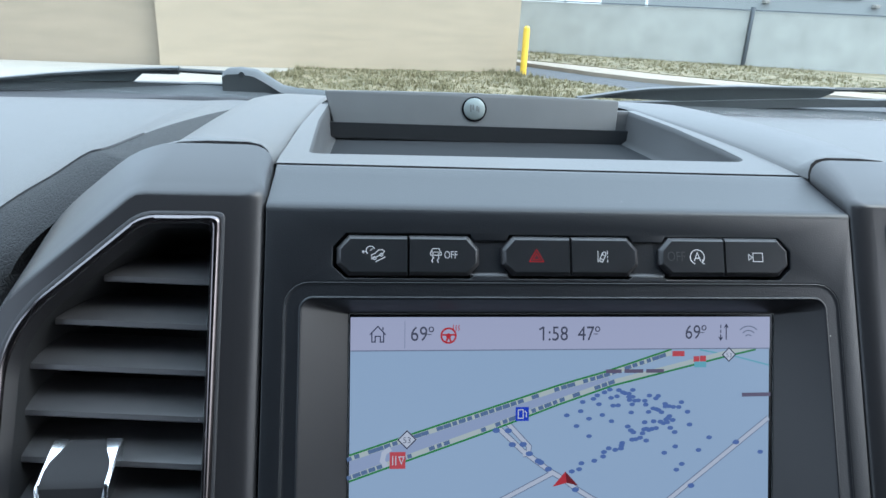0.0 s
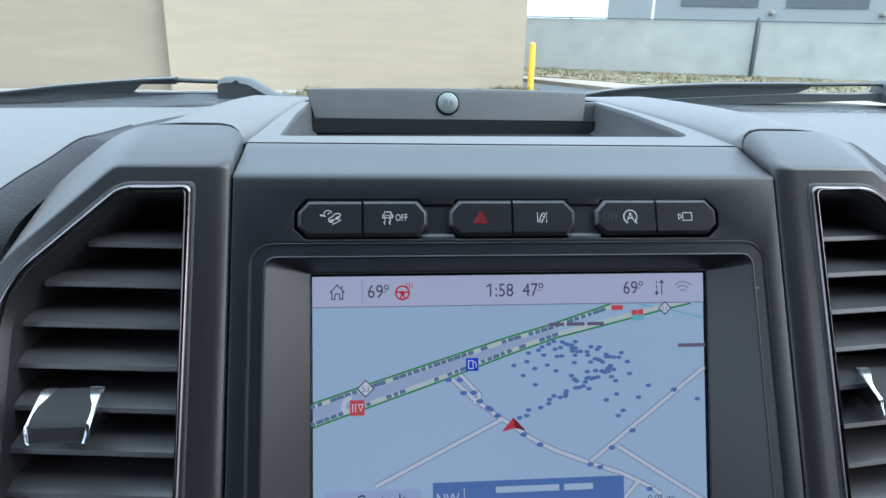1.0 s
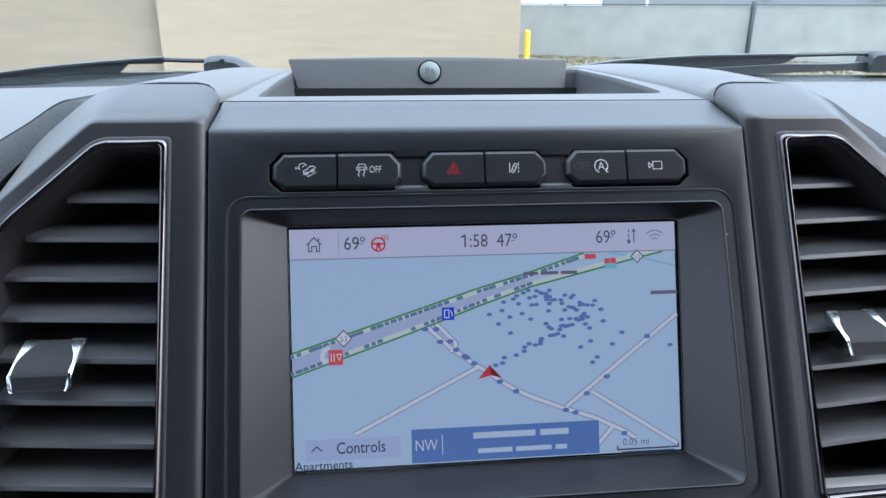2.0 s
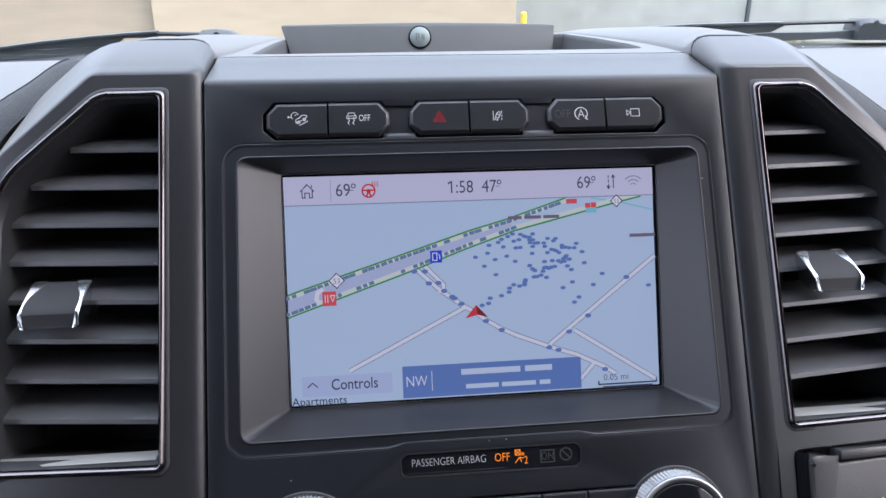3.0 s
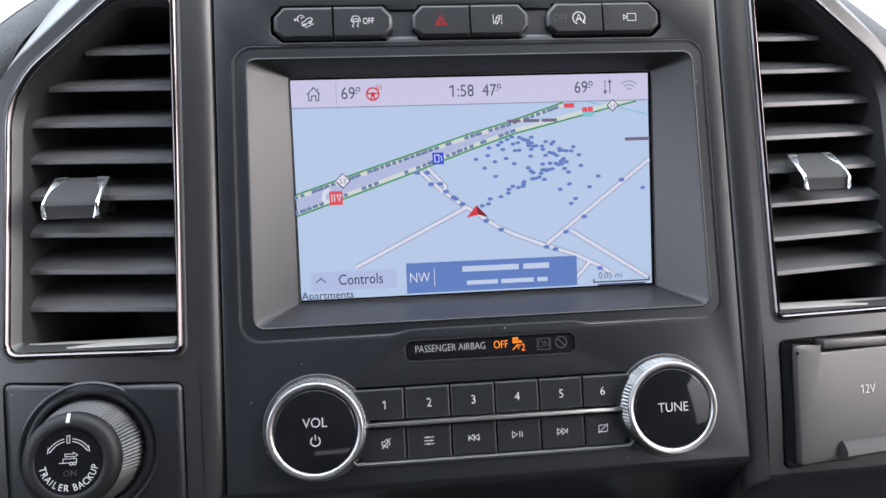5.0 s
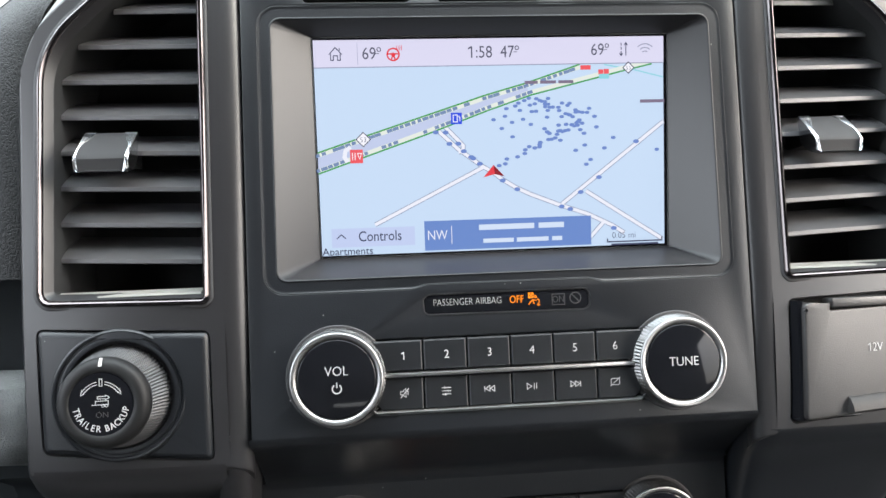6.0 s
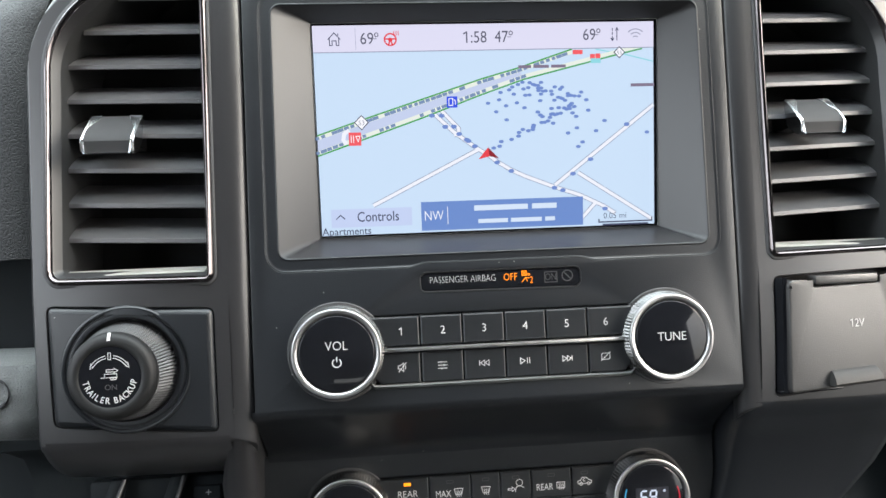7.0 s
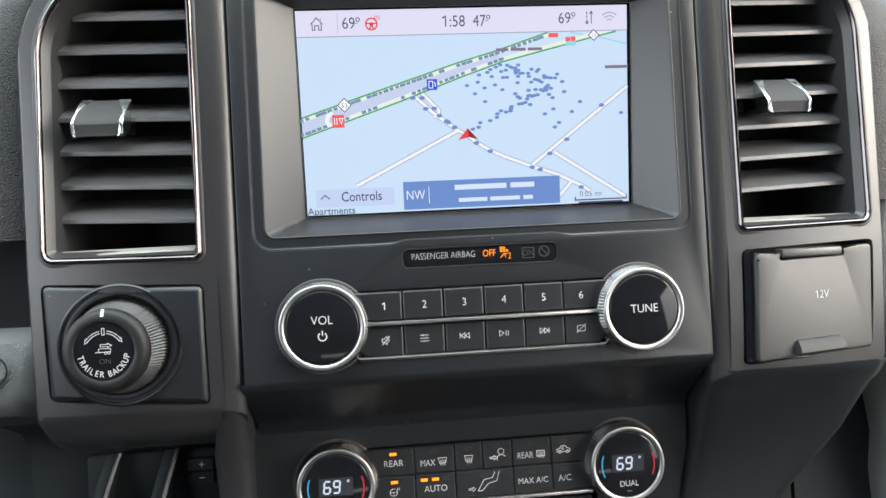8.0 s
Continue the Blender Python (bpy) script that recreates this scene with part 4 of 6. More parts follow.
    for base in (shift(up, -0.8), shift(lo, 0.7)):
        for x, z, dx, dz in along(base, 3.1):
            if x > 42 or (base[0][1] < -5 and x > 20) or rnd.random() < 0.22:
                continue
            dash = new("traffic_dash", unit)
            dash.parent = panel
            dash.matrix_local = pose(x * MM, y[0], z * MM, 0, -math.degrees(math.atan2(dz, dx)), 0) @ Matrix.Diagonal((0.9 + 0.75 * rnd.random(), 1, 1, 1))
    y[0] -= 0.000035
    line("turn_lane", [[(-71.0, 0.8), (-73.6, -1.0), (-74.2, -4.0), (-72.6, -6.2)]], 2.0, C_ROAD)
    # dots of the trail and of the lot
    lot = ((-0.1, 12.5), (4.0, 8.1), (5.7, 14.1), (6.5, 17.8), (9.2, 11.0), (9.3, 3.9), (11.0, 19.0), (12.6, 20.4), (13.3, 16.8), (14.8, 12.4), (15.6, 21.6), (17.9, 22.7), (18.4, 19.3), (20.9, 19.9), (21.7, 22.4), (18.7, 9.8), (19.3, 16.1), (21.4, 16.2), (23.4, 21.5), (24.4, 21.1), (26.0, 20.9), (27.6, 22.4), (26.2, 18.3), (26.0, 19.6), (27.6, 19.6), (28.5, 18.0), (29.9, 18.1), (32.8, 17.9), (27.4, 16.5), (27.0, 13.2), (33.2, 16.3), (34.7, 20.0), (37.5, 18.8), (38.5, 19.8), (34.4, 13.3), (36.4, 14.7), (37.7, 14.4), (38.7, 14.0), (40.0, 13.1), (41.5, 16.5), (41.6, 15.4), (43.2, 15.5), (45.0, 15.2), (47.4, 15.1), (48.5, 17.1))
    middle = ((43.4, 11.4), (42.0, 10.1), (42.7, 10.6), (44.8, 9.8), (51.2, 13.1), (32.8, 9.1), (36.6, 9.4), (39.5, 9.2), (40.8, 8.6), (42.4, 8.9), (37.6, 6.6), (35.9, 6.3), (34.6, 5.9), (33.5, 6.4), (32.6, 6.2), (31.9, 4.6), (25.6, 7.5), (26.9, 5.9), (28.0, 5.1), (43.8, 6.6), (45.7, 4.8), (52.1, 7.8), (30.9, 2.8), (33.5, 1.6), (29.0, 2.2), (27.5, 2.1))
    trail = ((23.3, 0.8), (23.0, -0.2), (22.8, -1.4), (20.4, -1.9), (17.6, -1.2), (15.6, -2.7), (15.3, -4.5), (11.6, -6.1), (6.2, -7.0), (5.3, -9.4), (2.2, -10.2), (83.3, -4.2), (60.7, 2.3), (56.1, -2.8), (46.0, -1.1), (41.3, -3.6), (48.9, -8.4), (46.6, -10.7))
    on_roads = ((3.8, -17.6), (11.1, -22.2), (33.6, -31.6), (38.0, -33.0), (43.5, -24.6), (53.0, -17.4), (60.4, -43.4), (72.5, 0.1), (-29.0, 7.0), (-24.1, 6.8), (-22.4, 1.2), (-18.0, 1.2), (-15.4, -2.6), (-11.7, -5.6), (-10.7, -6.3), (-7.5, -9.0))
    dots = [(x, z, 0.95) for x, z in lot] + [(x, z, 1.0) for x, z in middle + trail] + [(x, z, 1.2) for x, z in on_roads]
    shared = None
    for x, z, r in dots:
        if shared is None:
            shared = bpy.data.meshes.new("map_dot")
            bm = fills([mmz(arc(0, 0, 1.28, 0, 336, 14, 0.85))])
            bm.to_mesh(shared)
            bm.free()
            shared.materials.append(C_BLUE)
        dot = new("map_dot", shared)
        dot.parent = panel
        dot.matrix_local = pose(x * MM, y[0], z * MM) @ Matrix.Diagonal((r, 1, r, 1))
    y[0] -= 0.000035
    # status bar
    area("status_bar", [rect(-87.1, 87.1, 39.3, 52.25)], C_BAR, "pale status bar")
    area("status_rule", [rect(-87.1, 87.1, 38.9, 39.35), rect(-66.0, -65.8, 40.2, 50.8)], C_GREY)
    line("home_icon", [[(-79.6, 45.4), (-76.5, 48.7), (-73.4, 45.4)], [(-78.8, 46.0), (-78.8, 42.6), (-77.5, 42.6), (-77.5, 44.8), (-75.5, 44.8), (-75.5, 42.6), (-74.2, 42.6), (-74.2, 46.0)], [(-74.5, 47.2), (-74.5, 48.4)]], 0.45, C_INK, "house symbol")
    for name, words, x, z, size, wide in (("temperature", "69\u00ba", -59.0, 45.4, 8.2, 0.86), ("clock", "1:58", -5.8, 45.3, 8.2, 0.86), ("temperature", "47\u00ba", 8.9, 45.3, 8.2, 0.86), ("temperature", "69\u00ba", 54.4, 45.7, 8.2, 0.86)):
        lay(name, lettering(words, size * MM, x * MM, 0, z * MM, wide, 0.00001, bold=0.0), C_DIGIT, "dark grey digits")
    line("wheel_icon", [arc(-48.6, 45.0, 2.9, n=22), [(-51.2, 45.3), (-46.0, 45.3)], [(-48.6, 45.0), (-49.6, 42.5)], [(-48.6, 45.0), (-47.6, 42.5)], arc(-48.6, 44.9, 0.7, n=8)], 0.72, C_RED, "red heated wheel symbol")
    line("heat_marks", [[(-46.9 + i * 1.1, 46.9), (-46.5 + i * 1.1, 47.6), (-46.9 + i * 1.1, 48.3), (-46.5 + i * 1.1, 49.2)] for i in range(3)], 0.32, C_RED, "red heat marks")
    line("degree_rule", [[(x - 0.9, z), (x + 0.9, z)] for x, z in ((-56.3, 45.5), (11.6, 45.4), (57.1, 45.8))], 0.3, C_DIGIT)
    line("transfer_icon", [[(65.2, 49.0), (65.2, 47.6)], [(65.2, 47.0), (65.2, 45.6)], [(65.2, 45.0), (65.2, 42.8)], [(64.4, 44.0), (65.2, 42.7), (66.0, 44.0)], [(67.6, 42.8), (67.6, 49.0)], [(66.8, 47.8), (67.6, 49.1), (68.4, 47.8)]], 0.45, C_INK)
    line("wifi_icon", [arc(77.4, 43.0, r, 45, 135, 8) for r in (1.8, 3.6, 5.4)], 0.5, C_GREY)
    # signs on the map
    square = lambda x, z, w, h: rect(x - w, x + w, z - h, z + h)
    area("fuel_sign", [square(-18.6, 13.5, 2.7, 2.8)], C_FUEL, "blue fuel sign")
    line("fuel_mark", [[(-20.2, 11.8), (-20.2, 15.2), (-18.2, 15.2), (-18.2, 11.8), (-20.2, 11.8)], [(-17.6, 14.8), (-16.9, 14.0), (-16.9, 12.2)]], 0.4, C_WHITE)
    for sx, sz, sw, sh in ((-68.3, -3.8, 3.1, 3.3), (46.8, 37.2, 2.6, 1.1), (54.6, 34.9, 1.3, 1.2), (57.4, 35.1, 1.3, 1.2)):
        area("food_sign", [square(sx, sz, sw, sh)], C_SIGN, "red sign")
    line("food_mark", [[(-70.2, -2.0), (-70.2, -5.6)], [(-69.0, -2.0), (-69.0, -5.6)], [(-67.8, -2.4), (-65.8, -2.4), (-66.8, -5.2), (-67.8, -2.4)]], 0.4, C_WHITE)
    area("lodging_sign", [square(56.2, 32.7, 2.6, 1.2)], C_TEAL)
    for x, z, k in ((-64.7, 4.3, 1.0), (68.6, 36.7, 0.8)):
        area("shield", [[(x - 3.9 * k, z), (x, z - 3.9 * k), (x + 3.9 * k, z), (x, z + 3.9 * k)]], C_WHITE)
        line("shield_edge", [[(x - 3.5 * k, z), (x, z - 3.5 * k), (x + 3.5 * k, z), (x, z + 3.5 * k), (x - 3.5 * k, z)]], 0.45, C_INK)
        lay("shield_number", lettering("53", 3.4 * k * MM, x * MM, 0, (z - 0.3) * MM, 1.0, 0.00001), C_INK)
    # place names, as plain bars
    def bars(name, spans, z, h, mat):
        area(name, [rect(a, b, z - h, z + h) for a, b in spans], mat, "plain bars for a place name")

    bars("road_name", [(15.8, 22.4), (23.6, 31.6), (32.8, 40.4)], 30.3, 0.75, C_NAME)
    bars("place_name", [(74.4, 87.0)], 20.0, 0.8, C_NAME)
    area("vehicle_arrow", [[(-0.8, -9.8), (4.6, -15.6), (-0.2, -14.4)]], C_DARKRED)
    area("vehicle_arrow", [[(-0.8, -9.8), (-0.2, -14.4), (-6.0, -15.8)]], C_RED, "red vehicle arrow")
    # controls along the bottom
    lay("town_text", lettering("Apartments", 5.3 * MM, -86.8 * MM, 0, -50.3 * MM, 0.98, 0.00001, align="LEFT", bold=0.004), C_INK)
    area("controls_button", [rect(-82.0, -41.1, -48.2, -38.9)], C_BUTTON, "pale button")
    lay("controls_text", lettering("Controls", 7.2 * MM, -58.3 * MM, 0, -43.3 * MM, 0.82, 0.00001, bold=0.004), C_INK)
    line("chevron", [[(-79.6, -43.9), (-77.3, -41.9), (-75.0, -43.9)]], 0.5, C_INK)
    area("heading_panel", [rect(-36.3, 48.2, -51.3, -36.6)], C_PANEL, "blue heading panel")
    lay("heading_text", lettering("NW", 7.0 * MM, -29.9 * MM, 0, -44.0 * MM, 0.80, 0.00001), C_WHITE)
    area("panel_rule", [rect(-22.9, -22.6, -48.4, -39.4)], C_WHITE)
    bars("heading_name", [(-9.0, 19.0), (21.2, 34.2)], -40.6, 1.35, C_TITLE)
    bars("heading_name", [(-7.0, 8.4), (10.0, 26.2), (28.0, 33.2)], -47.4, 1.05, C_TITLE)
    lay("scale_text", lettering("0.05 mi", 4.4 * MM, 65.2 * MM, 0, -47.2 * MM, 0.95, 0.00001), C_INK)
    line("scale_rule", [[(56.6, -48.6), (56.6, -50.3), (85.0, -50.3), (85.0, -48.6)]], 0.7, C_INK)
    bars("road_name", [(58.5, 83.0)], -51.7, 0.45, C_INK)


build_display()


# ---- airbag lamp ----
def build_airbag_lamp():
    t = thing("airbag_indicator", "gloss black passenger airbag indicator with lit amber OFF lamp", "indicator", at_face(0, 0, -0.0754))
    loop = [(x, z + 0.0754) for x, z in AIRBAG_SLOT]
    part("lens", plate([offset_poly(loop, -0.0004)], 0.0004, 0.003, 0.0002), GLOSS, t)
    part("rim", loft([[(x, y, z) for x, z in offset_poly(loop, o)] for o, y in ((0.0004, 0.0004), (0.0001, -0.0003), (-0.0003, -0.0002), (-0.0005, 0.0008))]), TRIM, t, "thin black rim")
    part("lettering", lettering("PASSENGER AIRBAG", 0.0046, -0.0348, 0.0003, 0.0008, 0.785, align="LEFT", bold=-0.018), INK_SOFT, t, "white lettering")
    part("off_lamp", lettering("OFF", 0.0050, 0.0012, 0.0003, 0.0008, 0.78, align="LEFT"), AMBER, t, "lit amber lettering")
    part("airbag_symbol", strokes(scaled([[(-1.8, 0.6), (0.4, 2.8)], [(0.4, 0.6), (-1.8, 2.8)], [(-1.8, 0.6), (0.4, 0.6), (0.4, 2.8), (-1.8, 2.8), (-1.8, 0.6)], [(-2.0, -2.6), (0.0, -0.4), (1.8, -0.8)], [(0.0, -0.4), (0.8, -2.4)], arc(1.5, 1.0, 0.5, n=8)], 1, 0.0122, 0.0008), 0.00034, 0.0003), AMBER, t, "lit amber symbol")
    part("symbol_number", lettering("2", 0.0046, 0.0150, 0.0003, -0.0010, 0.8), AMBER, t, "lit amber digit")
    part("on_lamp", strokes([mmz([(21.6, -2.4), (27.6, -2.4), (27.6, 2.6), (21.6, 2.6), (21.6, -2.4)])], 0.0004, 0.0003), INK_DIM, t)
    part("on_lettering", lettering("ON", 0.0046, 0.0246, 0.0003, 0.0, 0.8), INK_DIM, t, "unlit lettering")
    part("off_symbol", strokes([mmz(arc(32.8, 0.5, 2.6)), mmz([(31.0, 2.3), (34.6, -1.3)])], 0.0005, 0.0003), INK_DIM, t)


build_airbag_lamp()


# ---- audio controls ----
def round_knob(name, label, x, y, z, words, deep=0.0088, face=0.0177, group=""):
    t = thing(name, label, "knob", at_face(x, y, z), group)
    part("collar", lathe([(0.0236, 0.004), (0.0236, -0.0002), (0.0232, -0.0005), (0.0222, -0.0005)], 64), DARK, t)
    part("grip", knurled(0.0217, -0.0004, -deep + 0.0010, 84, 6, 0.0008, 0.0203), KNURL, t, "knurled metal grip", angle=8)
    part("ring", lathe([(0.0206, -deep + 0.0014), (0.0208, -deep + 0.0010), (0.0207, -deep + 0.0005), (0.0204, -deep + 0.0001), (0.0200, -deep), (0.0194, -deep + 0.0001), (0.0188, -deep + 0.0003), (0.0184, -deep + 0.0005), (0.0181, -deep + 0.0012), (face, -deep + 0.0014)], 96), SATIN, t, "satin chrome ring", angle=60)
    part("face", lathe([(face, -deep + 0.0013), (face * 0.985, -deep + 0.0007), (face * 0.95, -deep + 0.0005), (0.0001, -deep + 0.0005)], 64), GLOSS, t, "gloss black face", angle=60)
    for w, size, dz in words:
        part("lettering", lettering(w, size, 0, -deep + 0.0004, dz, 0.92), INK, t, "white lettering")
    return t, -deep + 0.0003


vol, front = round_knob("volume_knob", "chrome-ringed black volume knob lettered VOL", -0.0796, 0, -0.1062, [("VOL", 0.0060, 0.0034)])
part("power_symbol", strokes([mmz(arc(0, -4.2, 2.0, 125, 415, 16)), mmz([(0, -1.4), (0, -3.8)])], 0.0005, front), INK, vol, "white power symbol")
round_knob("tune_knob", "chrome-ringed black tuning knob lettered TUNE", 0.0802, 0, -0.1066, [("TUNE", 0.0060, 0.0002)])


def audio_icon(k):
    return [
        [[(-2.0, -0.8), (-2.0, 0.8), (-0.9, 0.8), (0.6, 2.2), (0.6, -2.2), (-0.9, -0.8), (-2.0, -0.8)], [(-2.0, -2.4), (2.2, 2.4)], [(1.4, 1.0), (1.8, 0), (1.4, -1.0)]],
        [[(-2.4, 1.6), (2.4, 1.6)], [(-2.4, 0), (2.4, 0)], [(-2.4, -1.6), (2.4, -1.6)], [(-0.8, 1.0), (-0.8, 2.2)], [(0.8, -0.6), (0.8, 0.6)], [(-0.4, -2.2), (-0.4, -1.0)]],
        [[(0.0, 1.4), (-2.2, 0), (0.0, -1.4), (0.0, 1.4)], [(2.4, 1.4), (0.2, 0), (2.4, -1.4), (2.4, 1.4)], [(-2.6, 1.4), (-2.6, -1.4)]],
        [[(-2.4, 1.5), (0.0, 0), (-2.4, -1.5), (-2.4, 1.5)], [(1.2, 1.5), (1.2, -1.5)], [(2.4, 1.5), (2.4, -1.5)]],
        [[(0.0, 1.4), (2.2, 0), (0.0, -1.4), (0.0, 1.4)], [(-2.4, 1.4), (-0.2, 0), (-2.4, -1.4), (-2.4, 1.4)], [(2.6, 1.4), (2.6, -1.4)]],
        [[(-2.2, -1.6), (1.6, -1.6), (2.2, -1.0), (2.2, 1.6), (-1.6, 1.6), (-2.2, 1.0), (-2.2, -1.6)], [(-2.6, -2.2), (2.6, 2.2)]],
    ][k]


def push_button(label, x0, x1, z0, z1, y0, group, cuts=()):
    """A rectangular push button with softened edges; cuts: corners cut off, 0 low left, 1 low right."""
    cx, cz = (x0 + x1) / 2, (z0 + z1) / 2
    t = thing("push_button", label, "button", at_face(cx, y0, cz), group)
    w, h = (x1 - x0) / 2, (z1 - z0) / 2
    pts = [(-w, -h), (w, -h), (w, h), (-w, h)]
    if 0 in cuts:
        pts[0:1] = [(-w, -h + 0.0035), (-w + 0.0035, -h)]
    if 1 in cuts:
        i = pts.index((w, -h))
        pts[i:i + 1] = [(w - 0.0035, -h), (w, -h + 0.0035)]
    rings = [[(x, y, z) for x, z in offset_poly(pts, o)] for o, y in ((0, 0.006), (0, -0.0011), (-0.0003, -0.0015), (-0.0007, -0.0017))]
    bm = loft(rings)
    f = bm.faces.new([bm.verts.new((x, -0.0017, z)) for x, z in offset_poly(pts, -0.0007)])
    f.normal_update()
    if f.normal.y > 0:
        f.normal_flip()
    part("cap", bm, BUTTON, t, angle=25)
    return t


EDGES = [-0.0640, -0.0405, -0.0200, 0.0004, 0.0207, 0.0410, 0.0640]
for k in range(6):
    a, b = EDGES[k] + 0.0003, EDGES[k + 1] - 0.0003
    push_button("black preset button numbered %d" % (k + 1), a, b, -0.1049, -0.0910, 0.0003, "preset buttons")


def stamp(parent, words, size, x, z, y=-0.0018, wide=0.95):
    part("lettering", lettering(words, size, x, y, z, wide), INK, parent, "white lettering")


presets = [o for o in scene.objects if o.get("group") == "preset buttons"]
for k, o in enumerate(sorted(presets, key=lambda q: q.matrix_world.translation.x)):
    mid = (EDGES[k] + EDGES[k + 1]) / 2
    stamp(o, str(k + 1), 0.0055, [-0.0499, -0.0301, -0.0101, 0.0099, 0.0303, 0.0496][k] + 0.0006 - mid, -0.0003)
AUDIO = ["mute", "tone settings", "skip back", "play and pause", "skip forward", "display off"]
for k in range(6):
    a, b = EDGES[k] + 0.0003, EDGES[k + 1] - 0.0003
    if k == 0:
        a = -0.0632
    if k == 5:
        b = 0.0622
    o = push_button("black audio button with a white %s symbol" % AUDIO[k], a, b, -0.1227, -0.1082, 0.0003, "audio buttons", cuts=(0,) if k == 0 else (1,) if k == 5 else ())
    part("icon", strokes(scaled(audio_icon(k), 0.92, [-0.0495, -0.0303, -0.0101, 0.0096, 0.0303, 0.0494][k] - (a + b) / 2, 0.0005), 0.0003, -0.0018), INK, o, "white symbol")
single("chrome_strip", box(-0.0605, 0.0605, -0.0030, 0.0040, -0.0009, 0.0009, 0.0004), SATIN, "thin chrome strip between the audio button rows", "trim strip", at_face(0, 0, -0.1066))
lip = thing("cluster_lip", "black plastic lip under the audio buttons", "trim", FACE, kind="structure")
part("lip", loft([[(x, y, z) for x, z in ((-0.0690, -0.1165), (-0.0628, -0.1235 + dz), (0.0618, -0.1235 + dz), (0.0680, -0.1165))] for y, dz in ((0.006, 0.0006), (-0.0006, 0.0006), (-0.0012, -0.0002), (-0.0008, -0.0012), (0.0006, -0.0018))], closed=False), LID, lip, angle=50)
part("cluster_floor", plate([rect(-0.070, 0.070, -0.1250, -0.0890)], 0.007, 0.002), DARK, lip)

# ---- trailer backup knob ----
def build_trailer_knob():
    kx, kz = -0.1770, -0.1100
    t = thing("trailer_backup_knob", "black rubber trailer backup knob on a square plate", "knob", at_face(kx, 0, kz))
    pts = rounded([(x - kx, z - kz) for x, z in POCKET[-1]], 0.004)
    ring = lambda o, y: [(x, y + lat(x + kx, z + kz), z) for x, z in offset_poly(pts, o)]
    part("plate", loft([ring(-0.0006, 0.010), ring(-0.0006, 0.0010), ring(-0.0009, 0.0003), ring(-0.0014, -0.0004), ring(-0.0024, -0.0011), ring(-0.0036, -0.0014)]), FASCIA, t, angle=40)
    face = annulus(offset_poly(pts, -0.0036), arc(0.0014, 0.0010, 0.0280, 0, 350, 35), (0, 0), lambda x, z: -0.0014 + lat(x + kx, z + kz), 2)
    part("plate_face", face, FASCIA, t, angle=60)
    part("base_ring", lathe([(0.0297, 0.0060), (0.0295, -0.0010), (0.0291, -0.0018), (0.0284, -0.0022), (0.0276, -0.0020), (0.0272, -0.0012), (0.0262, -0.0012), (0.0258, -0.0020), (0.0248, -0.0022), (0.0238, -0.0018), (0.0228, 0.0040)], 72, 0.0014, 0.0010), FASCIA, t, "raised ring round the knob", angle=40)
    part("grip", knurled(0.0224, 0.003, -0.0122, 88, 11, 0.0009, 0.0187), GRIP, t, "knurled rubber grip", angle=8)
    cap = part("cap", lathe([(0.0190, -0.0118), (0.0194, -0.0126), (0.0194, -0.0138), (0.0190, -0.0152), (0.0182, -0.0164), (0.0170, -0.0173), (0.0155, -0.0176), (0.0136, -0.0176), (0.0132, -0.0170)], 72), RUBBER, t, "rounded rubber cap", angle=60)
    part("face", disc(0.0133, -0.0172, 64), GLOSS, t, "gloss black face")
    y = -0.0174
    part("pointer", loft([[(-0.0007, -0.0179, 0.0158), (0.0007, -0.0179, 0.0158)], [(-0.0007, -0.0176, 0.0170), (0.0007, -0.0176, 0.0170)], [(-0.0007, -0.0165, 0.0192), (0.0007, -0.0165, 0.0192)]], closed=False), INK, cap, "white pointer mark")
    part("turn_arrows", strokes(scaled([arc(0, 0, 9.0, 100, 150, 8), arc(0, 0, 10.2, 100, 150, 8), [(-7.0, 5.6), (-8.9, 4.2), (-8.4, 6.8)], arc(0, 0, 9.0, 30, 80, 8), arc(0, 0, 10.2, 30, 80, 8), [(7.0, 5.6), (8.9, 4.2), (8.4, 6.8)], [(-0.6, 8.2), (0.6, 8.2), (0.6, 11.4), (-0.6, 11.4), (-0.6, 8.2)]], 0.92), 0.00028, y), INK, t, "white arrows")
    part("trailer_symbol", strokes(scaled([[(-2.2, 0.1), (3.0, 0.1), (3.0, 1.7), (-2.2, 1.7), (-2.2, 0.1)], [(-3.8, 0.1), (-2.2, 0.1)], arc(0.9, -0.3, 0.6, n=8), arc(2.2, -0.3, 0.6, n=8), [(-1.4, 2.6), (1.9, 2.6), (1.9, 2.1), (3.5, 3.1), (1.9, 4.1), (1.9, 3.6), (-1.4, 3.6), (-1.4, 2.6)]], 1.0, 0.0, -0.0004), 0.00026, y), INK, t, "white trailer symbol")
    part("on_lettering", lettering("ON", 0.0034, 0.0004, y, -0.0046), INK_DIM, t, "unlit lettering")
    words = "TRAILER BACKUP"
    span = 166
    widths = [1.0 if c not in "I " else 0.55 for c in words]
    total, run = sum(widths), 0.0
    for c, w in zip(words, widths):
        a = radians(180 + 7 + span * (run + w / 2) / total)
        run += w
        if c == " ":
            continue
        part("letter", lettering(c, 0.0039, 0.0105 * math.cos(a), y, 0.0105 * math.sin(a), 0.86, 0.0001, -(math.degrees(a) - 270), bold=0.0), INK, t, "white letter")


build_trailer_knob()


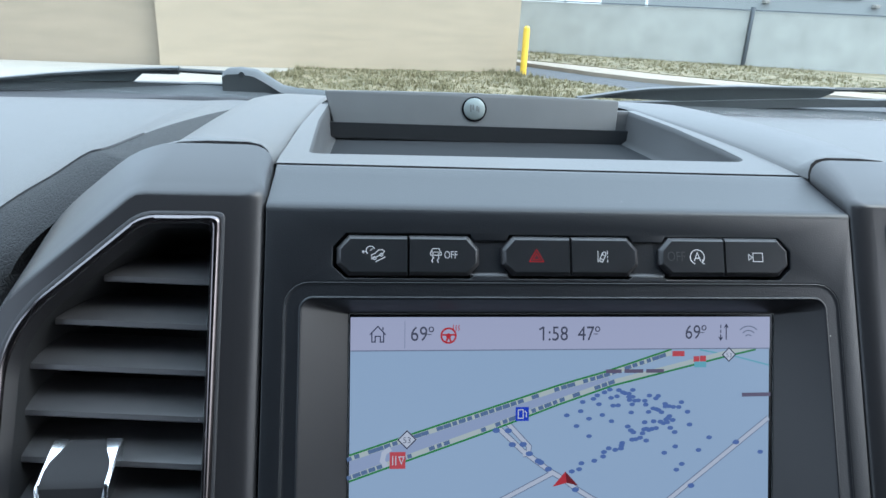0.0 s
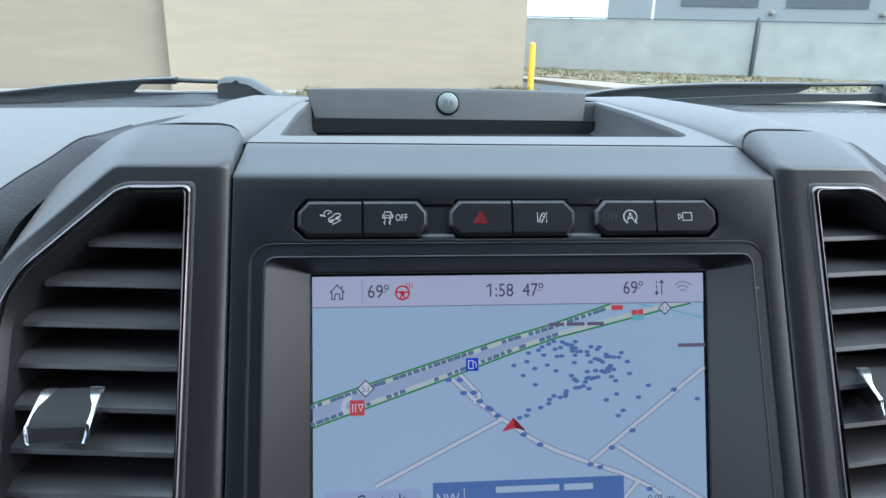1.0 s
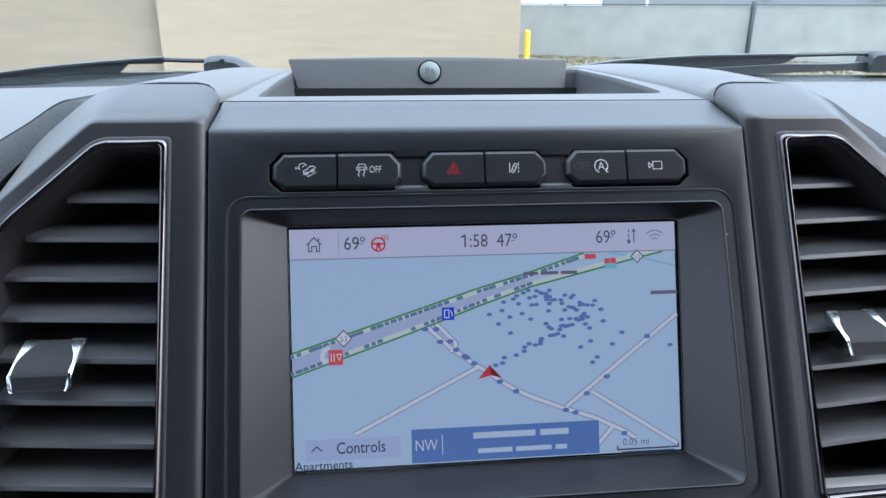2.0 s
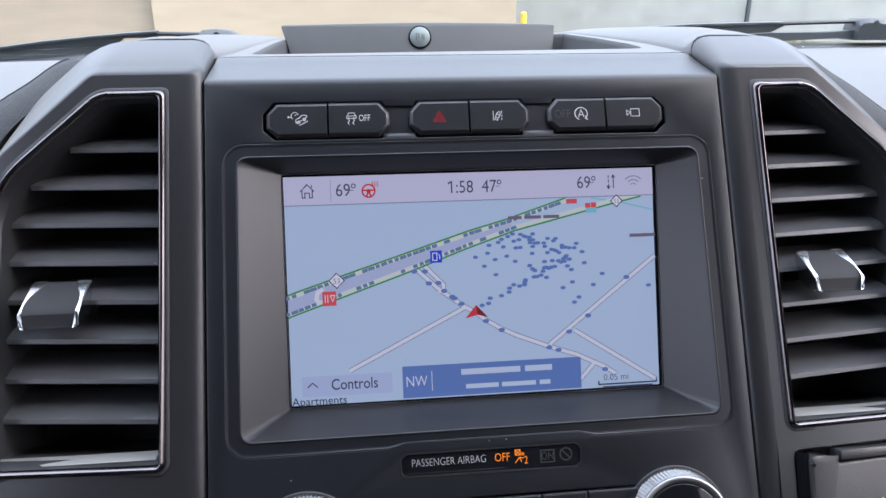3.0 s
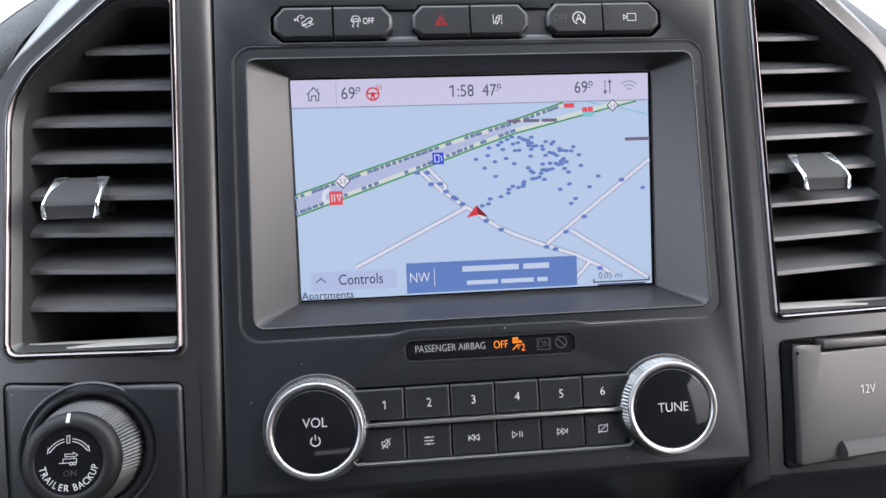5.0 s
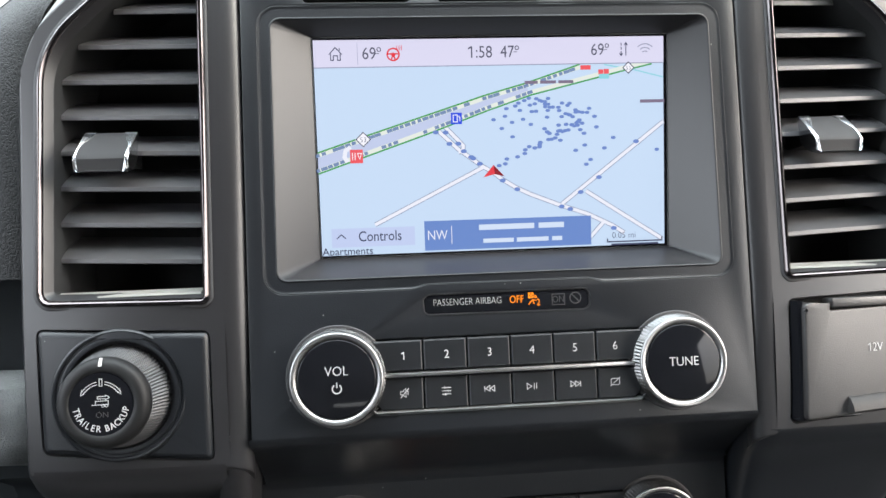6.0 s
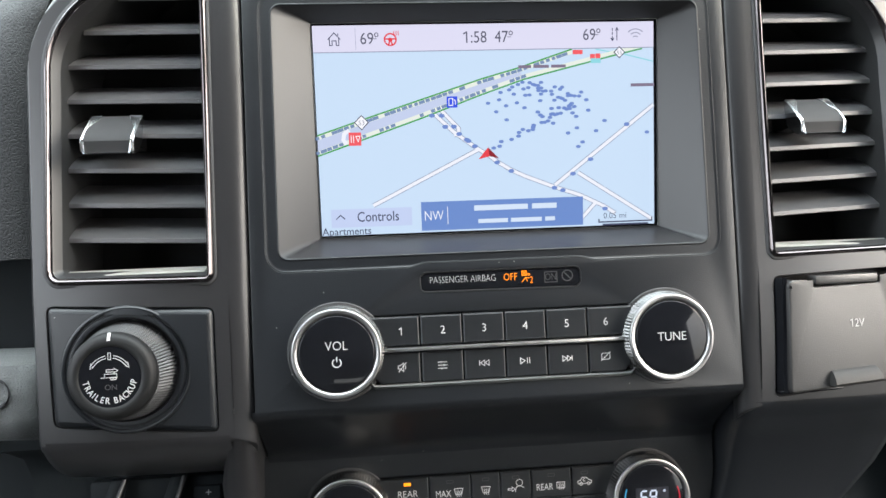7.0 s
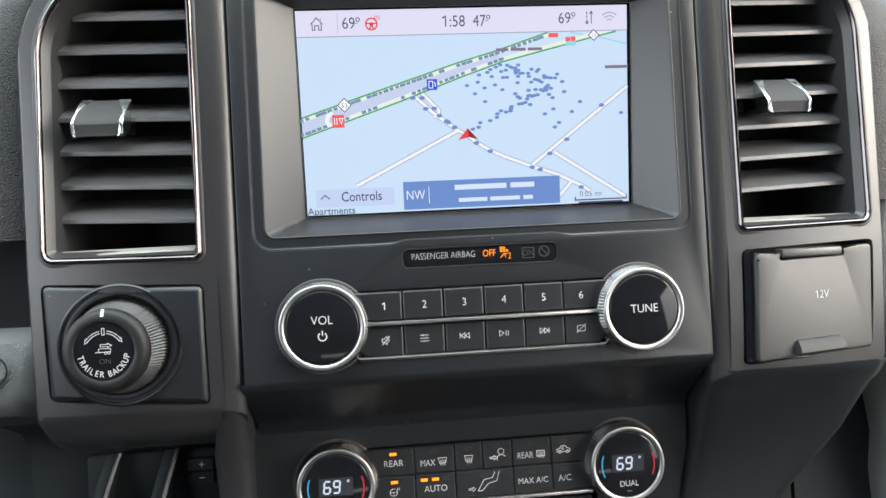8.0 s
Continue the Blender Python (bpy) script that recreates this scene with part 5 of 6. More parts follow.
# ---- power outlet ----
def build_outlet():
    t = thing("power_outlet", "black grained power outlet cover lettered 12V", "outlet", at_face(0.174, 0.0006, -0.1095) @ pose(0, 0, 0, 3, 0, 6))
    part("recess", plate([rounded(rect(-0.0370, 0.0370, -0.0295, 0.0295), 0.004)], 0.0125, 0.002), DARK, t)
    body = rounded([(-0.0334, -0.0288), (0.0354, -0.0254), (0.0354, 0.0298), (0.0176, 0.0290), (0.0176, 0.0245), (-0.0190, 0.0235), (-0.0190, 0.0280), (-0.0334, 0.0274)], [0.0028, 0.0028, 0.0028, 0.0003, 0.0003, 0.0003, 0.0003, 0.0028], 3)
    cover = part("cover", plate([body], -0.0028, 0.0085, 0.0012), GRAINED, t, "grained plastic cover")
    part("left_frame", loft([[(-0.0365, y, z), (-0.0350, y - 0.0036, z), (-0.0330, y - 0.0042, z), (-0.0322, y, z)] for y, z in ((0.004, -0.0288), (0.0035, 0.0), (0.0035, 0.0285))], closed=False), GLOSS, t, "gloss black frame", angle=50)
    part("bottom_frame", box(-0.0365, 0.0365, 0.000, 0.008, -0.0292, -0.0276, 0.0006), GLOSS, t, "gloss black frame")
    part("hinge", box(-0.0186, 0.0172, -0.0032, 0.004, 0.0246, 0.0292, 0.0010), GRAINED, t, "smooth hinge barrel")
    rows = [[(-0.0110 - k, y, z), (0.0145 + k, y, z + 0.0012)] for y, z, k in ((-0.0028, -0.0185, 0), (-0.0042, -0.0192, 0), (-0.0068, -0.0222, 0.0006), (-0.0075, -0.0246, 0.0008), (-0.0066, -0.0258, 0.0008), (-0.001, -0.0262, 0.0008))]
    part("tab", loft([r + [(r[1][0], 0.0, r[1][2]), (r[0][0], 0.0, r[0][2])] for r in rows], True, True), FINGER, cover, "smooth finger tab", angle=40)
    part("lettering", lettering("12V", 0.0060, 0.0045, -0.0031, 0.0045, 0.85), INK, cover, "white lettering")
    part("latch_hole", lathe([(0.0010, -0.0043), (0.0008, -0.0030)], 12, -0.0338, 0.0240), DARK, t)


build_outlet()


# ---- climate controls ----
def climate_knob(x, words, label):
    t, y = round_knob("climate_knob", label, x, 0.038, -0.1950, [], 0.0110, 0.0180, "climate knobs")
    part("lcd_window", fills([rect(-0.0090, 0.0090, -0.0040, 0.0056)], y + 0.0001), LCD_GREY, t, "grey backlit window")
    for cx, off in ((-0.0046, "b"), (0.0004, "e")):
        segments = {"a": [(-1.5, 3.4), (1.5, 3.4)], "b": [(1.75, 3.1), (1.75, 0.3)], "c": [(1.75, -0.3), (1.75, -3.1)], "d": [(-1.5, -3.4), (1.5, -3.4)], "e": [(-1.75, -0.3), (-1.75, -3.1)], "f": [(-1.75, 3.1), (-1.75, 0.3)], "g": [(-1.5, 0.0), (1.5, 0.0)]}
        lines = [[(x + 0.12 * z, z) for x, z in pts] for key, pts in segments.items() if key != off]
        part("digit", strokes(scaled(lines, 0.92, cx, 0.0008), 0.00092, y), DIGIT, t, "lit white digit")
    part("degree_mark", strokes([mmz(arc(6.6, 3.6, 0.5, n=8))], 0.0004, y), DIGIT, t, "lit white mark")
    part("cool_arc", strokes([mmz(arc(0, 0, 14.8, 158, 205, 10))], 0.0008, y), BLUE_ARC, t, "lit blue arc")
    part("warm_arc", strokes([mmz(arc(0, 0, 14.8, -25, 22, 10))], 0.0008, y), RED_ARC, t, "lit red arc")
    if words:
        part("lettering", lettering(words, 0.0046, 0, y, -0.0105, 0.9), INK, t, "white lettering")
        part("lamp", fills([rect(-0.0014, 0.0014, -0.0150, -0.0141)], y), INK_DIM, t)


climate_knob(-0.0800, "", "chrome-ringed climate knob showing 69 in lit digits")
climate_knob(0.0800, "DUAL", "chrome-ringed climate knob lettered DUAL, showing 69")

DEFROST = [[(-2.6, 2.4), (2.6, 2.4), (1.8, -1.0), (-1.8, -1.0), (-2.6, 2.4)], [(-1.2, 1.2), (-0.8, 0), (-1.2, -1.2), (-0.8, -2.4)], [(0, 1.2), (0.4, 0), (0, -1.2), (0.4, -2.4)], [(1.2, 1.2), (1.6, 0), (1.2, -1.2), (1.6, -2.4)]]
REAR_DEFROST = [[(-2.4, -1.4), (2.4, -1.4), (2.4, 2.0), (-2.4, 2.0), (-2.4, -1.4)], *DEFROST[1:]]
FACE_VENT = [arc(1.6, 3.0, 1.7, n=14), [(-0.8, -1.8), (-0.4, 0.4), (1.0, 1.2), (2.4, 1.2), (4.0, 0.2)], [(-4.6, 0.2), (-2.4, 0.2), (-2.4, 1.0), (-1.0, -0.2), (-2.4, -1.4), (-2.4, -0.6), (-4.6, -0.6), (-4.6, 0.2)]]
FOOT_VENT = [[(8.4, 6.6), (6.6, 1.2), (2.0, 0.2), (-1.6, -3.6), (-4.0, -3.6), (-0.4, 2.4), (4.4, 3.2), (5.8, 6.4)], [(-9.0, -2.0), (-6.8, -2.0), (-6.8, -1.2), (-5.4, -2.4), (-6.8, -3.6), (-6.8, -2.8), (-9.0, -2.8), (-9.0, -2.0)]]
RECIRC = [[(-3.6, -1.0), (3.6, -1.0), (3.8, 0.4), (2.2, 0.9), (1.0, 2.2), (-1.4, 2.2), (-2.2, 0.8), (-3.8, 0.4), (-3.6, -1.0)], arc(-2.0, -1.1, 0.8, n=8), arc(2.2, -1.1, 0.8, n=8), arc(-0.2, 0.9, 0.7, 40, 320, 8)]
WHEEL = [arc(-0.6, -0.6, 2.0, 60, 400, 14), [(-2.4, -0.6), (1.2, -0.6)], [(-0.6, -0.6), (-0.6, -2.4)], [(1.4, 0.4), (1.8, 1.2), (1.4, 1.8)], [(2.4, 0.4), (2.8, 1.2), (2.4, 1.8)]]
CLIMATE = [
    (-0.0640, -0.0377, 0, "REAR", None, 1, "rear climate button lettered REAR, amber lamp lit"),
    (-0.0373, -0.0154, 0, "MAX", (DEFROST, 0.0044), 0, "maximum defrost button lettered MAX"),
    (-0.0150, 0.0003, 0, "", (DEFROST, 0.0), 0, "defrost button with a white symbol"),
    (0.0007, 0.0170, 0, "", (FACE_VENT, 0.0004), 0, "face vent button with a white symbol"),
    (0.0174, 0.0391, 0, "REAR", (REAR_DEFROST, 0.0050), 0, "rear defrost button lettered REAR"),
    (0.0395, 0.0640, 0, "", (RECIRC, 0.0), 0, "recirculation button with a white car symbol"),
    (-0.0640, -0.0377, 1, "", (WHEEL, 0.0), 1, "heated wheel button, amber lamp lit"),
    (-0.0373, -0.0154, 1, "AUTO", None, 2, "climate button lettered AUTO, two amber lamps lit"),
    (-0.0150, 0.0170, 1, "", (FOOT_VENT, 0.0), 0, "foot vent button with a white symbol"),
    (0.0174, 0.0391, 1, "MAX A/C", None, 0, "climate button lettered MAX A/C"),
    (0.0395, 0.0640, 1, "A/C", None, 0, "climate button lettered A/C"),
]
for a, b, row, words, icon, lit, label in CLIMATE:
    z1 = -0.1788 - 0.0154 * row
    o = push_button("black " + label, a, b, z1 - 0.0151, z1, 0.0383, "climate buttons")
    mid = (a + b) / 2
    dx = {-0.0640: -0.0490 - mid, 0.0395: 0.0464 - mid}.get(a, 0.0)
    low = -0.0020 if row == 0 and icon and icon[0] is not RECIRC else -0.0008
    if words:
        left = -0.0038 if icon else 0.0
        part("lettering", lettering(words, 0.0050 if len(words) < 5 else 0.0046, dx + left, -0.0018, low, 0.92 if not icon else 0.78), INK, o, "white lettering")
    if icon:
        part("icon", strokes(scaled(icon[0], 0.88 if icon[0] in (DEFROST, REAR_DEFROST) else 1.0, dx + icon[1], low + 0.0004), 0.00034, -0.0018), INK, o, "white symbol")
    for i in range(max(lit, 1) + (1 if lit == 2 else 0)):
        cx = dx + (i - (1.0 if lit == 2 else 0)) * 0.0062
        if i < lit:
            part("lamp", plate([rect(cx - 0.0019, cx + 0.0019, 0.0036, 0.0052)], -0.0020, 0.0006, 0.0001), AMBER, o, "lit amber lamp")
        else:
            part("lamp", strokes([rounded(rect(cx - 0.0018, cx + 0.0018, 0.0036, 0.0051), 0.0003, 2) + [(cx - 0.0018 + 0.0003, 0.0036)]], 0.0003, -0.0018), INK_DIM, o, "unlit lamp")
single("chrome_strip", box(-0.0620, 0.0620, -0.0030, 0.0040, -0.0010, 0.0010, 0.0005), SATIN, "thin chrome strip under the climate buttons", "trim strip", at_face(0, 0.038, -0.2106))
for k in range(5):
    push_button("black blank button at the bottom of the climate panel", -0.0620 + 0.0248 * k, -0.0620 + 0.0248 * (k + 1) - 0.0004, -0.2270, -0.2132, 0.0383, "lower climate buttons")

# ---- brake controller by the knees ----
bc = thing("brake_controller", "black trailer brake controller with two dark levers", "controller", at_face(-0.1855, 0.060, -0.187))
part("body", box(-0.034, 0.046, -0.004, 0.004, -0.034, 0.012, 0.003), FOOT, bc)
for x in (-0.027, 0.004):
    rows = []
    for k in range(11):
        u = k / 10
        z, yf = 0.013 - 0.055 * u, -0.004 - 0.016 * math.sin(0.25 + u * 1.5)
        c = x + 0.010 * (1 - u) ** 1.6
        rows.append([(c - 0.0030, 0.0, z - 0.003), (c - 0.0042, yf + 0.002, z - 0.001), (c - 0.0030, yf, z), (c + 0.0022, yf - 0.0008, z), (c + 0.0038, yf + 0.0004, z), (c + 0.0042, yf + 0.003, z), (c + 0.0034, 0.0, z - 0.003)])
    lever = part("lever", loft(rows, False, True), FOOT, bc, "dark lever", angle=60)
    # glossier bar stands in for the light along the lever's right edge
    part("edge", tube([(x + 0.0036 + 0.010 * (1 - k / 10) ** 1.6, -0.0040 - 0.016 * math.sin(0.25 + k / 10 * 1.5), 0.013 - 0.055 * k / 10) for k in range(11)], 0.0013, 8), FASCIA, lever, "satin edge bar for the lever's highlight")
for z, w in ((0.003, "+"), (-0.0045, "-")):
    key = part("key", plate([rounded(rect(0.021, 0.036, z - 0.0036, z + 0.0036), 0.001, 2)], -0.0060, 0.005, 0.0008), FOOT, bc)
    part("mark", strokes([mmz([(28.0, z * 1000), (30.8, z * 1000)])] + ([mmz([(29.4, z * 1000 - 1.4), (29.4, z * 1000 + 1.4)])] if w == "+" else []), 0.0004, -0.0062), INK, key, "white mark")


# ---- windscreen, wipers, cabin shell ----
def clear_glass():
    m = bpy.data.materials.new("clear_glass")
    m.use_nodes = True
    n, k = m.node_tree.nodes, m.node_tree.links.new
    n.remove(n["Principled BSDF"])
    tr, gl, mix = n.new("ShaderNodeBsdfTransparent"), n.new("ShaderNodeBsdfGlossy"), n.new("ShaderNodeMixShader")
    tr.inputs[0].default_value = (0.93, 0.96, 0.95, 1)
    gl.inputs["Roughness"].default_value = 0.02
    mix.inputs[0].default_value = 0.008
    k(tr.outputs[0], mix.inputs[1]), k(gl.outputs[0], mix.inputs[2])
    k(mix.outputs[0], n["Material Output"].inputs[0])
    return m


GLASS = clear_glass()
WIPER = material("wiper_rubber_paint", (0.014, 0.018, 0.020), 0.5, grain=0.2, mottle=0.15, mottle_size=0.03)
FRAME = material("wiper_frame_paint", (0.036, 0.040, 0.043), 0.5, grain=0.3, mottle=0.2, mottle_size=0.03)
COWL = material("cowl_plastic", (0.040, 0.046, 0.050), 0.65, grain=0.4, grain_size=0.001, mottle=0.2, mottle_size=0.03)
LINER = material("cabin_liner", (0.32, 0.315, 0.31), 0.8, grain=0.4, grain_size=0.002, mottle=0.1, mottle_size=0.1)
# for an added, unseen roof; kept dark so the fascia mirrors less light
ROOF_DARK = material("dark_roof_panel", (0.018, 0.019, 0.020), 0.3, mottle=0.1, mottle_size=0.3)
CABIN_DARK = material("cabin_trim", (0.050, 0.051, 0.053), 0.6, grain=0.3, mottle=0.2, mottle_size=0.1)

WS_LOW, WS_TOP = (0.485, 1.320), (-0.27, 1.84)
ws = thing("windshield", "clear laminated windshield glass", "windshield", kind="structure")
pane_edge = lambda w, y, z: [(-w, y, z), (w, y, z), (w, y + 0.003, z + 0.004), (-w, y + 0.003, z + 0.004)]
glass = part("pane", loft([pane_edge(0.80, *WS_LOW), pane_edge(0.66, *WS_TOP)], True, True), GLASS, ws)
glass.visible_shadow = False
cowl = thing("windshield_cowl", "black plastic cowl below the windshield", "cowl", kind="structure")
part("cowl", loft([[(x, y, z + 0.012 * x - 0.011 + 0.010 * math.exp(-((x + 0.25) / 0.12) ** 2) - 0.012 * (abs(x) / 0.8) ** 2) for x in (-0.86, -0.6, -0.48, -0.40, -0.33, -0.26, -0.19, -0.13, -0.07, 0, 0.3, 0.6, 0.86)] for y, z in ((0.478, 1.290), (0.4985, 1.292), (0.4990, 1.3225), (0.5005, 1.3245), (0.512, 1.3320), (0.520, 1.3355), (0.53, 1.3345), (0.58, 1.318), (0.60, 1.27), (0.62, 1.0))], closed=False), COWL, cowl, angle=60)
hood = thing("hood", "dark painted truck hood in front of the windshield", "hood", kind="structure")
part("hood_panel", loft([[(x, y, z - 0.035 - 0.06 * (abs(x) / 0.9) ** 2.5) for x in (-0.92, -0.7, -0.4, 0, 0.4, 0.7, 0.92)] for y, z in ((0.60, 1.275), (0.9, 1.255), (1.3, 1.21), (1.62, 1.14), (1.72, 1.05), (1.75, 0.5))], closed=False), WIPER, hood, angle=60)


def build_wiper(blade, arm, bar, pivot, label):
    """blade and bar: rows of x, lower z, upper z; arm: x and z along its middle."""
    t = thing("windshield_wiper", label, "wiper", group="windshield wipers")
    skin = lambda rows, y, d: loft([[(x, y, z0), (x, y + d * 0.6, z0 + 0.0006), (x, y + d, (z0 + z1) / 2), (x, y + d * 0.6, z1), (x, y, z1 - 0.0008)] for x, z0, z1 in rows], True, True)
    part("blade", skin([(x, z0, z1 - 0.0018) for x, z0, z1 in blade], 0.5140, 0.010), WIPER, t, "black rubber blade", angle=50)
    part("frame", skin([(x, z1 - 0.0030, z1) for x, z0, z1 in blade], 0.5120, 0.013), FRAME, t, "grey painted blade frame", angle=50)
    part("arm", tube([(x, 0.520, z) for x, z in arm], 0.0030, 8, 0.8), WIPER, t)
    part("bar", skin(bar, 0.5150, 0.012), FRAME, t, "grey painted lower bar", angle=50)
    x, z, way = pivot
    part("pivot_cover", loft([[(x + way * dx, 0.508, z - 0.020), (x + way * dx, 0.506, z + h - 0.005), (x + way * dx, 0.511, z + h), (x + way * dx, 0.535, z + h), (x + way * dx, 0.54, z - 0.020)] for dx, h in ((-0.020, 0.001), (-0.016, 0.0045), (-0.004, 0.0055), (0.012, 0.0035), (0.024, -0.003), (0.038, -0.0115), (0.056, -0.0150))], True, True), FRAME, t, "grey painted pivot cover", angle=50)
    part("pivot_bolt", lathe([(0.0001, 0.5052), (0.0030, 0.5052), (0.0032, 0.510)], 14, x, z), WIPER, t)


build_wiper([(-0.640, 1.302, 1.307), (-0.520, 1.3180, 1.3225), (-0.453, 1.3225, 1.3280), (-0.398, 1.3262, 1.3352), (-0.342, 1.3282, 1.3405), (-0.322, 1.3285, 1.3420), (-0.312, 1.3370, 1.3430), (-0.276, 1.3375, 1.3452)],
            [(-0.280, 1.3415), (-0.255, 1.3408), (-0.225, 1.3402)],
            [(-0.640, 1.290, 1.302), (-0.453, 1.3150, 1.3240), (-0.343, 1.3195, 1.3285), (-0.232, 1.3215, 1.3300), (-0.190, 1.321, 1.3270)], (-0.2110, 1.3405, 1), "grey and black windshield wiper resting below the glass")
build_wiper([(0.150, 1.3270, 1.3300), (0.1755, 1.3300, 1.3340), (0.2011, 1.3300, 1.3386), (0.2335, 1.3295, 1.3429), (0.2664, 1.3295, 1.3453), (0.333, 1.3332, 1.3490), (0.4018, 1.3369, 1.3504), (0.4366, 1.3387, 1.3510), (0.4520, 1.3456, 1.3508)],
            [(0.450, 1.3483), (0.4731, 1.3490), (0.515, 1.3500), (0.552, 1.3505)],
            [(0.150, 1.318, 1.324), (0.2691, 1.3235, 1.3295), (0.3375, 1.3230, 1.3332), (0.441, 1.3280, 1.3387), (0.509, 1.3305, 1.3392), (0.560, 1.3320, 1.3420)], (0.5655, 1.3490, 1), "grey and black windshield wiper resting below the glass")


def build_cabin():
    t = thing("cabin_shell", "closed truck cabin around the dash, with side and rear windows", "cabin", kind="structure")
    # added out of view: dark front roof dims what the fascia reflects
    part("dark_roof", box(-0.80, 0.80, -1.55, -0.25, 1.84, 1.88), ROOF_DARK, t, "unseen dark roof panel that dims reflections on the fascia")
    part("roof_rear", box(-0.80, 0.80, -2.6, -1.55, 1.84, 1.88), LINER, t, "pale grey headliner")
    part("floor", box(-0.90, 0.90, -2.6, 0.6, 0.48, 0.52), CABIN_DARK, t)
    part("firewall", box(-0.90, 0.90, 0.46, 0.52, 0.50, 1.295), CABIN_DARK, t)
    part("rear_wall", box(-0.90, 0.90, -2.64, -2.6, 0.50, 1.30), CABIN_DARK, t)
    part("rear_header", box(-0.90, 0.90, -2.64, -2.6, 1.40, 1.88), LINER, t)
    for s in (-1, 1):
        part("door_panel", box(min(s * 0.86, s * 0.92), max(s * 0.86, s * 0.92), -2.6, 0.55, 0.50, 1.22), CABIN_DARK, t)
        part("roof_rail", loft([[(s * 0.78, y, 1.78), (s * 0.86, y, 1.76), (s * 0.86, y, 1.88), (s * 0.78, y, 1.88)] for y in (-2.6, -0.25)], True, True), LINER, t)
        part("front_pillar", tube([(s * 0.83, 0.48, 1.28), (s * 0.80, 0.1, 1.58), (s * 0.78, -0.27, 1.82)], 0.05, 8), CABIN_DARK, t)
        part("door_pillar", box(min(s * 0.80, s * 0.88), max(s * 0.80, s * 0.88), -1.34, -1.18, 1.20, 1.80), CABIN_DARK, t)
        part("rear_pillar", box(min(s * 0.80, s * 0.90), max(s * 0.80, s * 0.90), -2.62, -2.05, 1.20, 1.80), CABIN_DARK, t)
        part("seat_back", box(s * 0.45 - 0.26, s * 0.45 + 0.26, -1.05, -0.90, 0.7, 1.38, 0.05, 3), CABIN_DARK, t)
    # unseen panels added to block the windows behind, in the driver's stead
    part("window_blocker", box(-0.90, -0.86, -2.6, -0.95, 1.22, 1.80), CABIN_DARK, t)
    part("window_blocker", box(0.86, 0.90, -2.6, -1.34, 1.22, 1.80), CABIN_DARK, t)
    return t


build_cabin()

# ---- outside ----
ASPHALT = material("asphalt", (0.046, 0.049, 0.054), 0.85, grain=0.6, grain_size=0.02, mottle=0.25, mottle_size=0.8)


def turf(name, green, straw, patch, island=False):
    """Grass between green and straw: patches by noise, or each blade its own tone."""
    m = material(name, green, 0.9, grain=0.8, grain_size=0.03)
    nt = m.node_tree
    shader = next(n for n in nt.nodes if n.type == "BSDF_PRINCIPLED")
    mix = nt.nodes.new("ShaderNodeMix")
    mix.data_type = "RGBA"
    mix.inputs[6].default_value, mix.inputs[7].default_value = (*green, 1), (*straw, 1)
    if island:
        nt.links.new(nt.nodes.new("ShaderNodeNewGeometry").outputs["Random Per Island"], mix.inputs[0])
    else:
        co, noise, ramp = nt.nodes.new("ShaderNodeTexCoord"), nt.nodes.new("ShaderNodeTexNoise"), nt.nodes.new("ShaderNodeMapRange")
        noise.inputs["Scale"].default_value, noise.inputs["Detail"].default_value = 1 / patch, 6
        ramp.inputs[1].default_value, ramp.inputs[2].default_value = 0.36, 0.64
        nt.links.new(co.outputs["Object"], noise.inputs["Vector"])
        nt.links.new(noise.outputs["Fac"], ramp.inputs[0])
        nt.links.new(ramp.outputs[0], mix.inputs[0])
    nt.links.new(mix.outputs[2], shader.inputs["Base Color"])
    return m


GRASS = turf("dry_grass", (0.095, 0.086, 0.045), (0.185, 0.155, 0.095), 0.7)
BLADES = turf("grass_blades", (0.095, 0.092, 0.042), (0.180, 0.150, 0.084), 0.1, True)
KERB = material("kerb_concrete", (0.215, 0.185, 0.142), 0.85, grain=0.4, grain_size=0.02, mottle=0.25, mottle_size=0.5)
CONCRETE = material("concrete", (0.26, 0.245, 0.215), 0.8, grain=0.4, grain_size=0.02, mottle=0.2, mottle_size=0.4)
BEIGE = material("beige_painted_wall", (0.300, 0.246, 0.175), 0.75, grain=0.3, grain_size=0.05, mottle=0.16, mottle_size=0.9, streak=7.0)
# the same beige, darkened for the wing that faces away from the light
BEIGE_SHADED = material("shaded_beige_wall", (0.255, 0.208, 0.150), 0.8, grain=0.3, grain_size=0.05, mottle=0.18, mottle_size=0.9, streak=5.0)
YELLOW = material("yellow_bollard_paint", (0.62, 0.40, 0.03), 0.4, mottle=0.1, mottle_size=0.1)
# the mottle stands for grime and for pale reflections of cars
PRIVACY = material("pale_privacy_screen", (0.315, 0.318, 0.292), 0.45, mottle=0.26, mottle_size=0.6)
STEEL = material("dark_fence_steel", (0.07, 0.08, 0.09), 0.5, metal=0.6, mottle=0.2, mottle_size=0.05)
SIDING = material("grey_siding", (0.235, 0.245, 0.235), 0.6, mottle=0.08, mottle_size=1.0)
PANE = material("dark_window_pane", (0.085, 0.095, 0.100), 0.08, mottle=0.1, mottle_size=0.5)

single("ground", loft([[(-900, -900, 0), (900, -900, 0)], [(-900, 1500, 0), (900, 1500, 0)]], closed=False), ASPHALT, "grey asphalt ground around the truck", "ground", kind="structure")


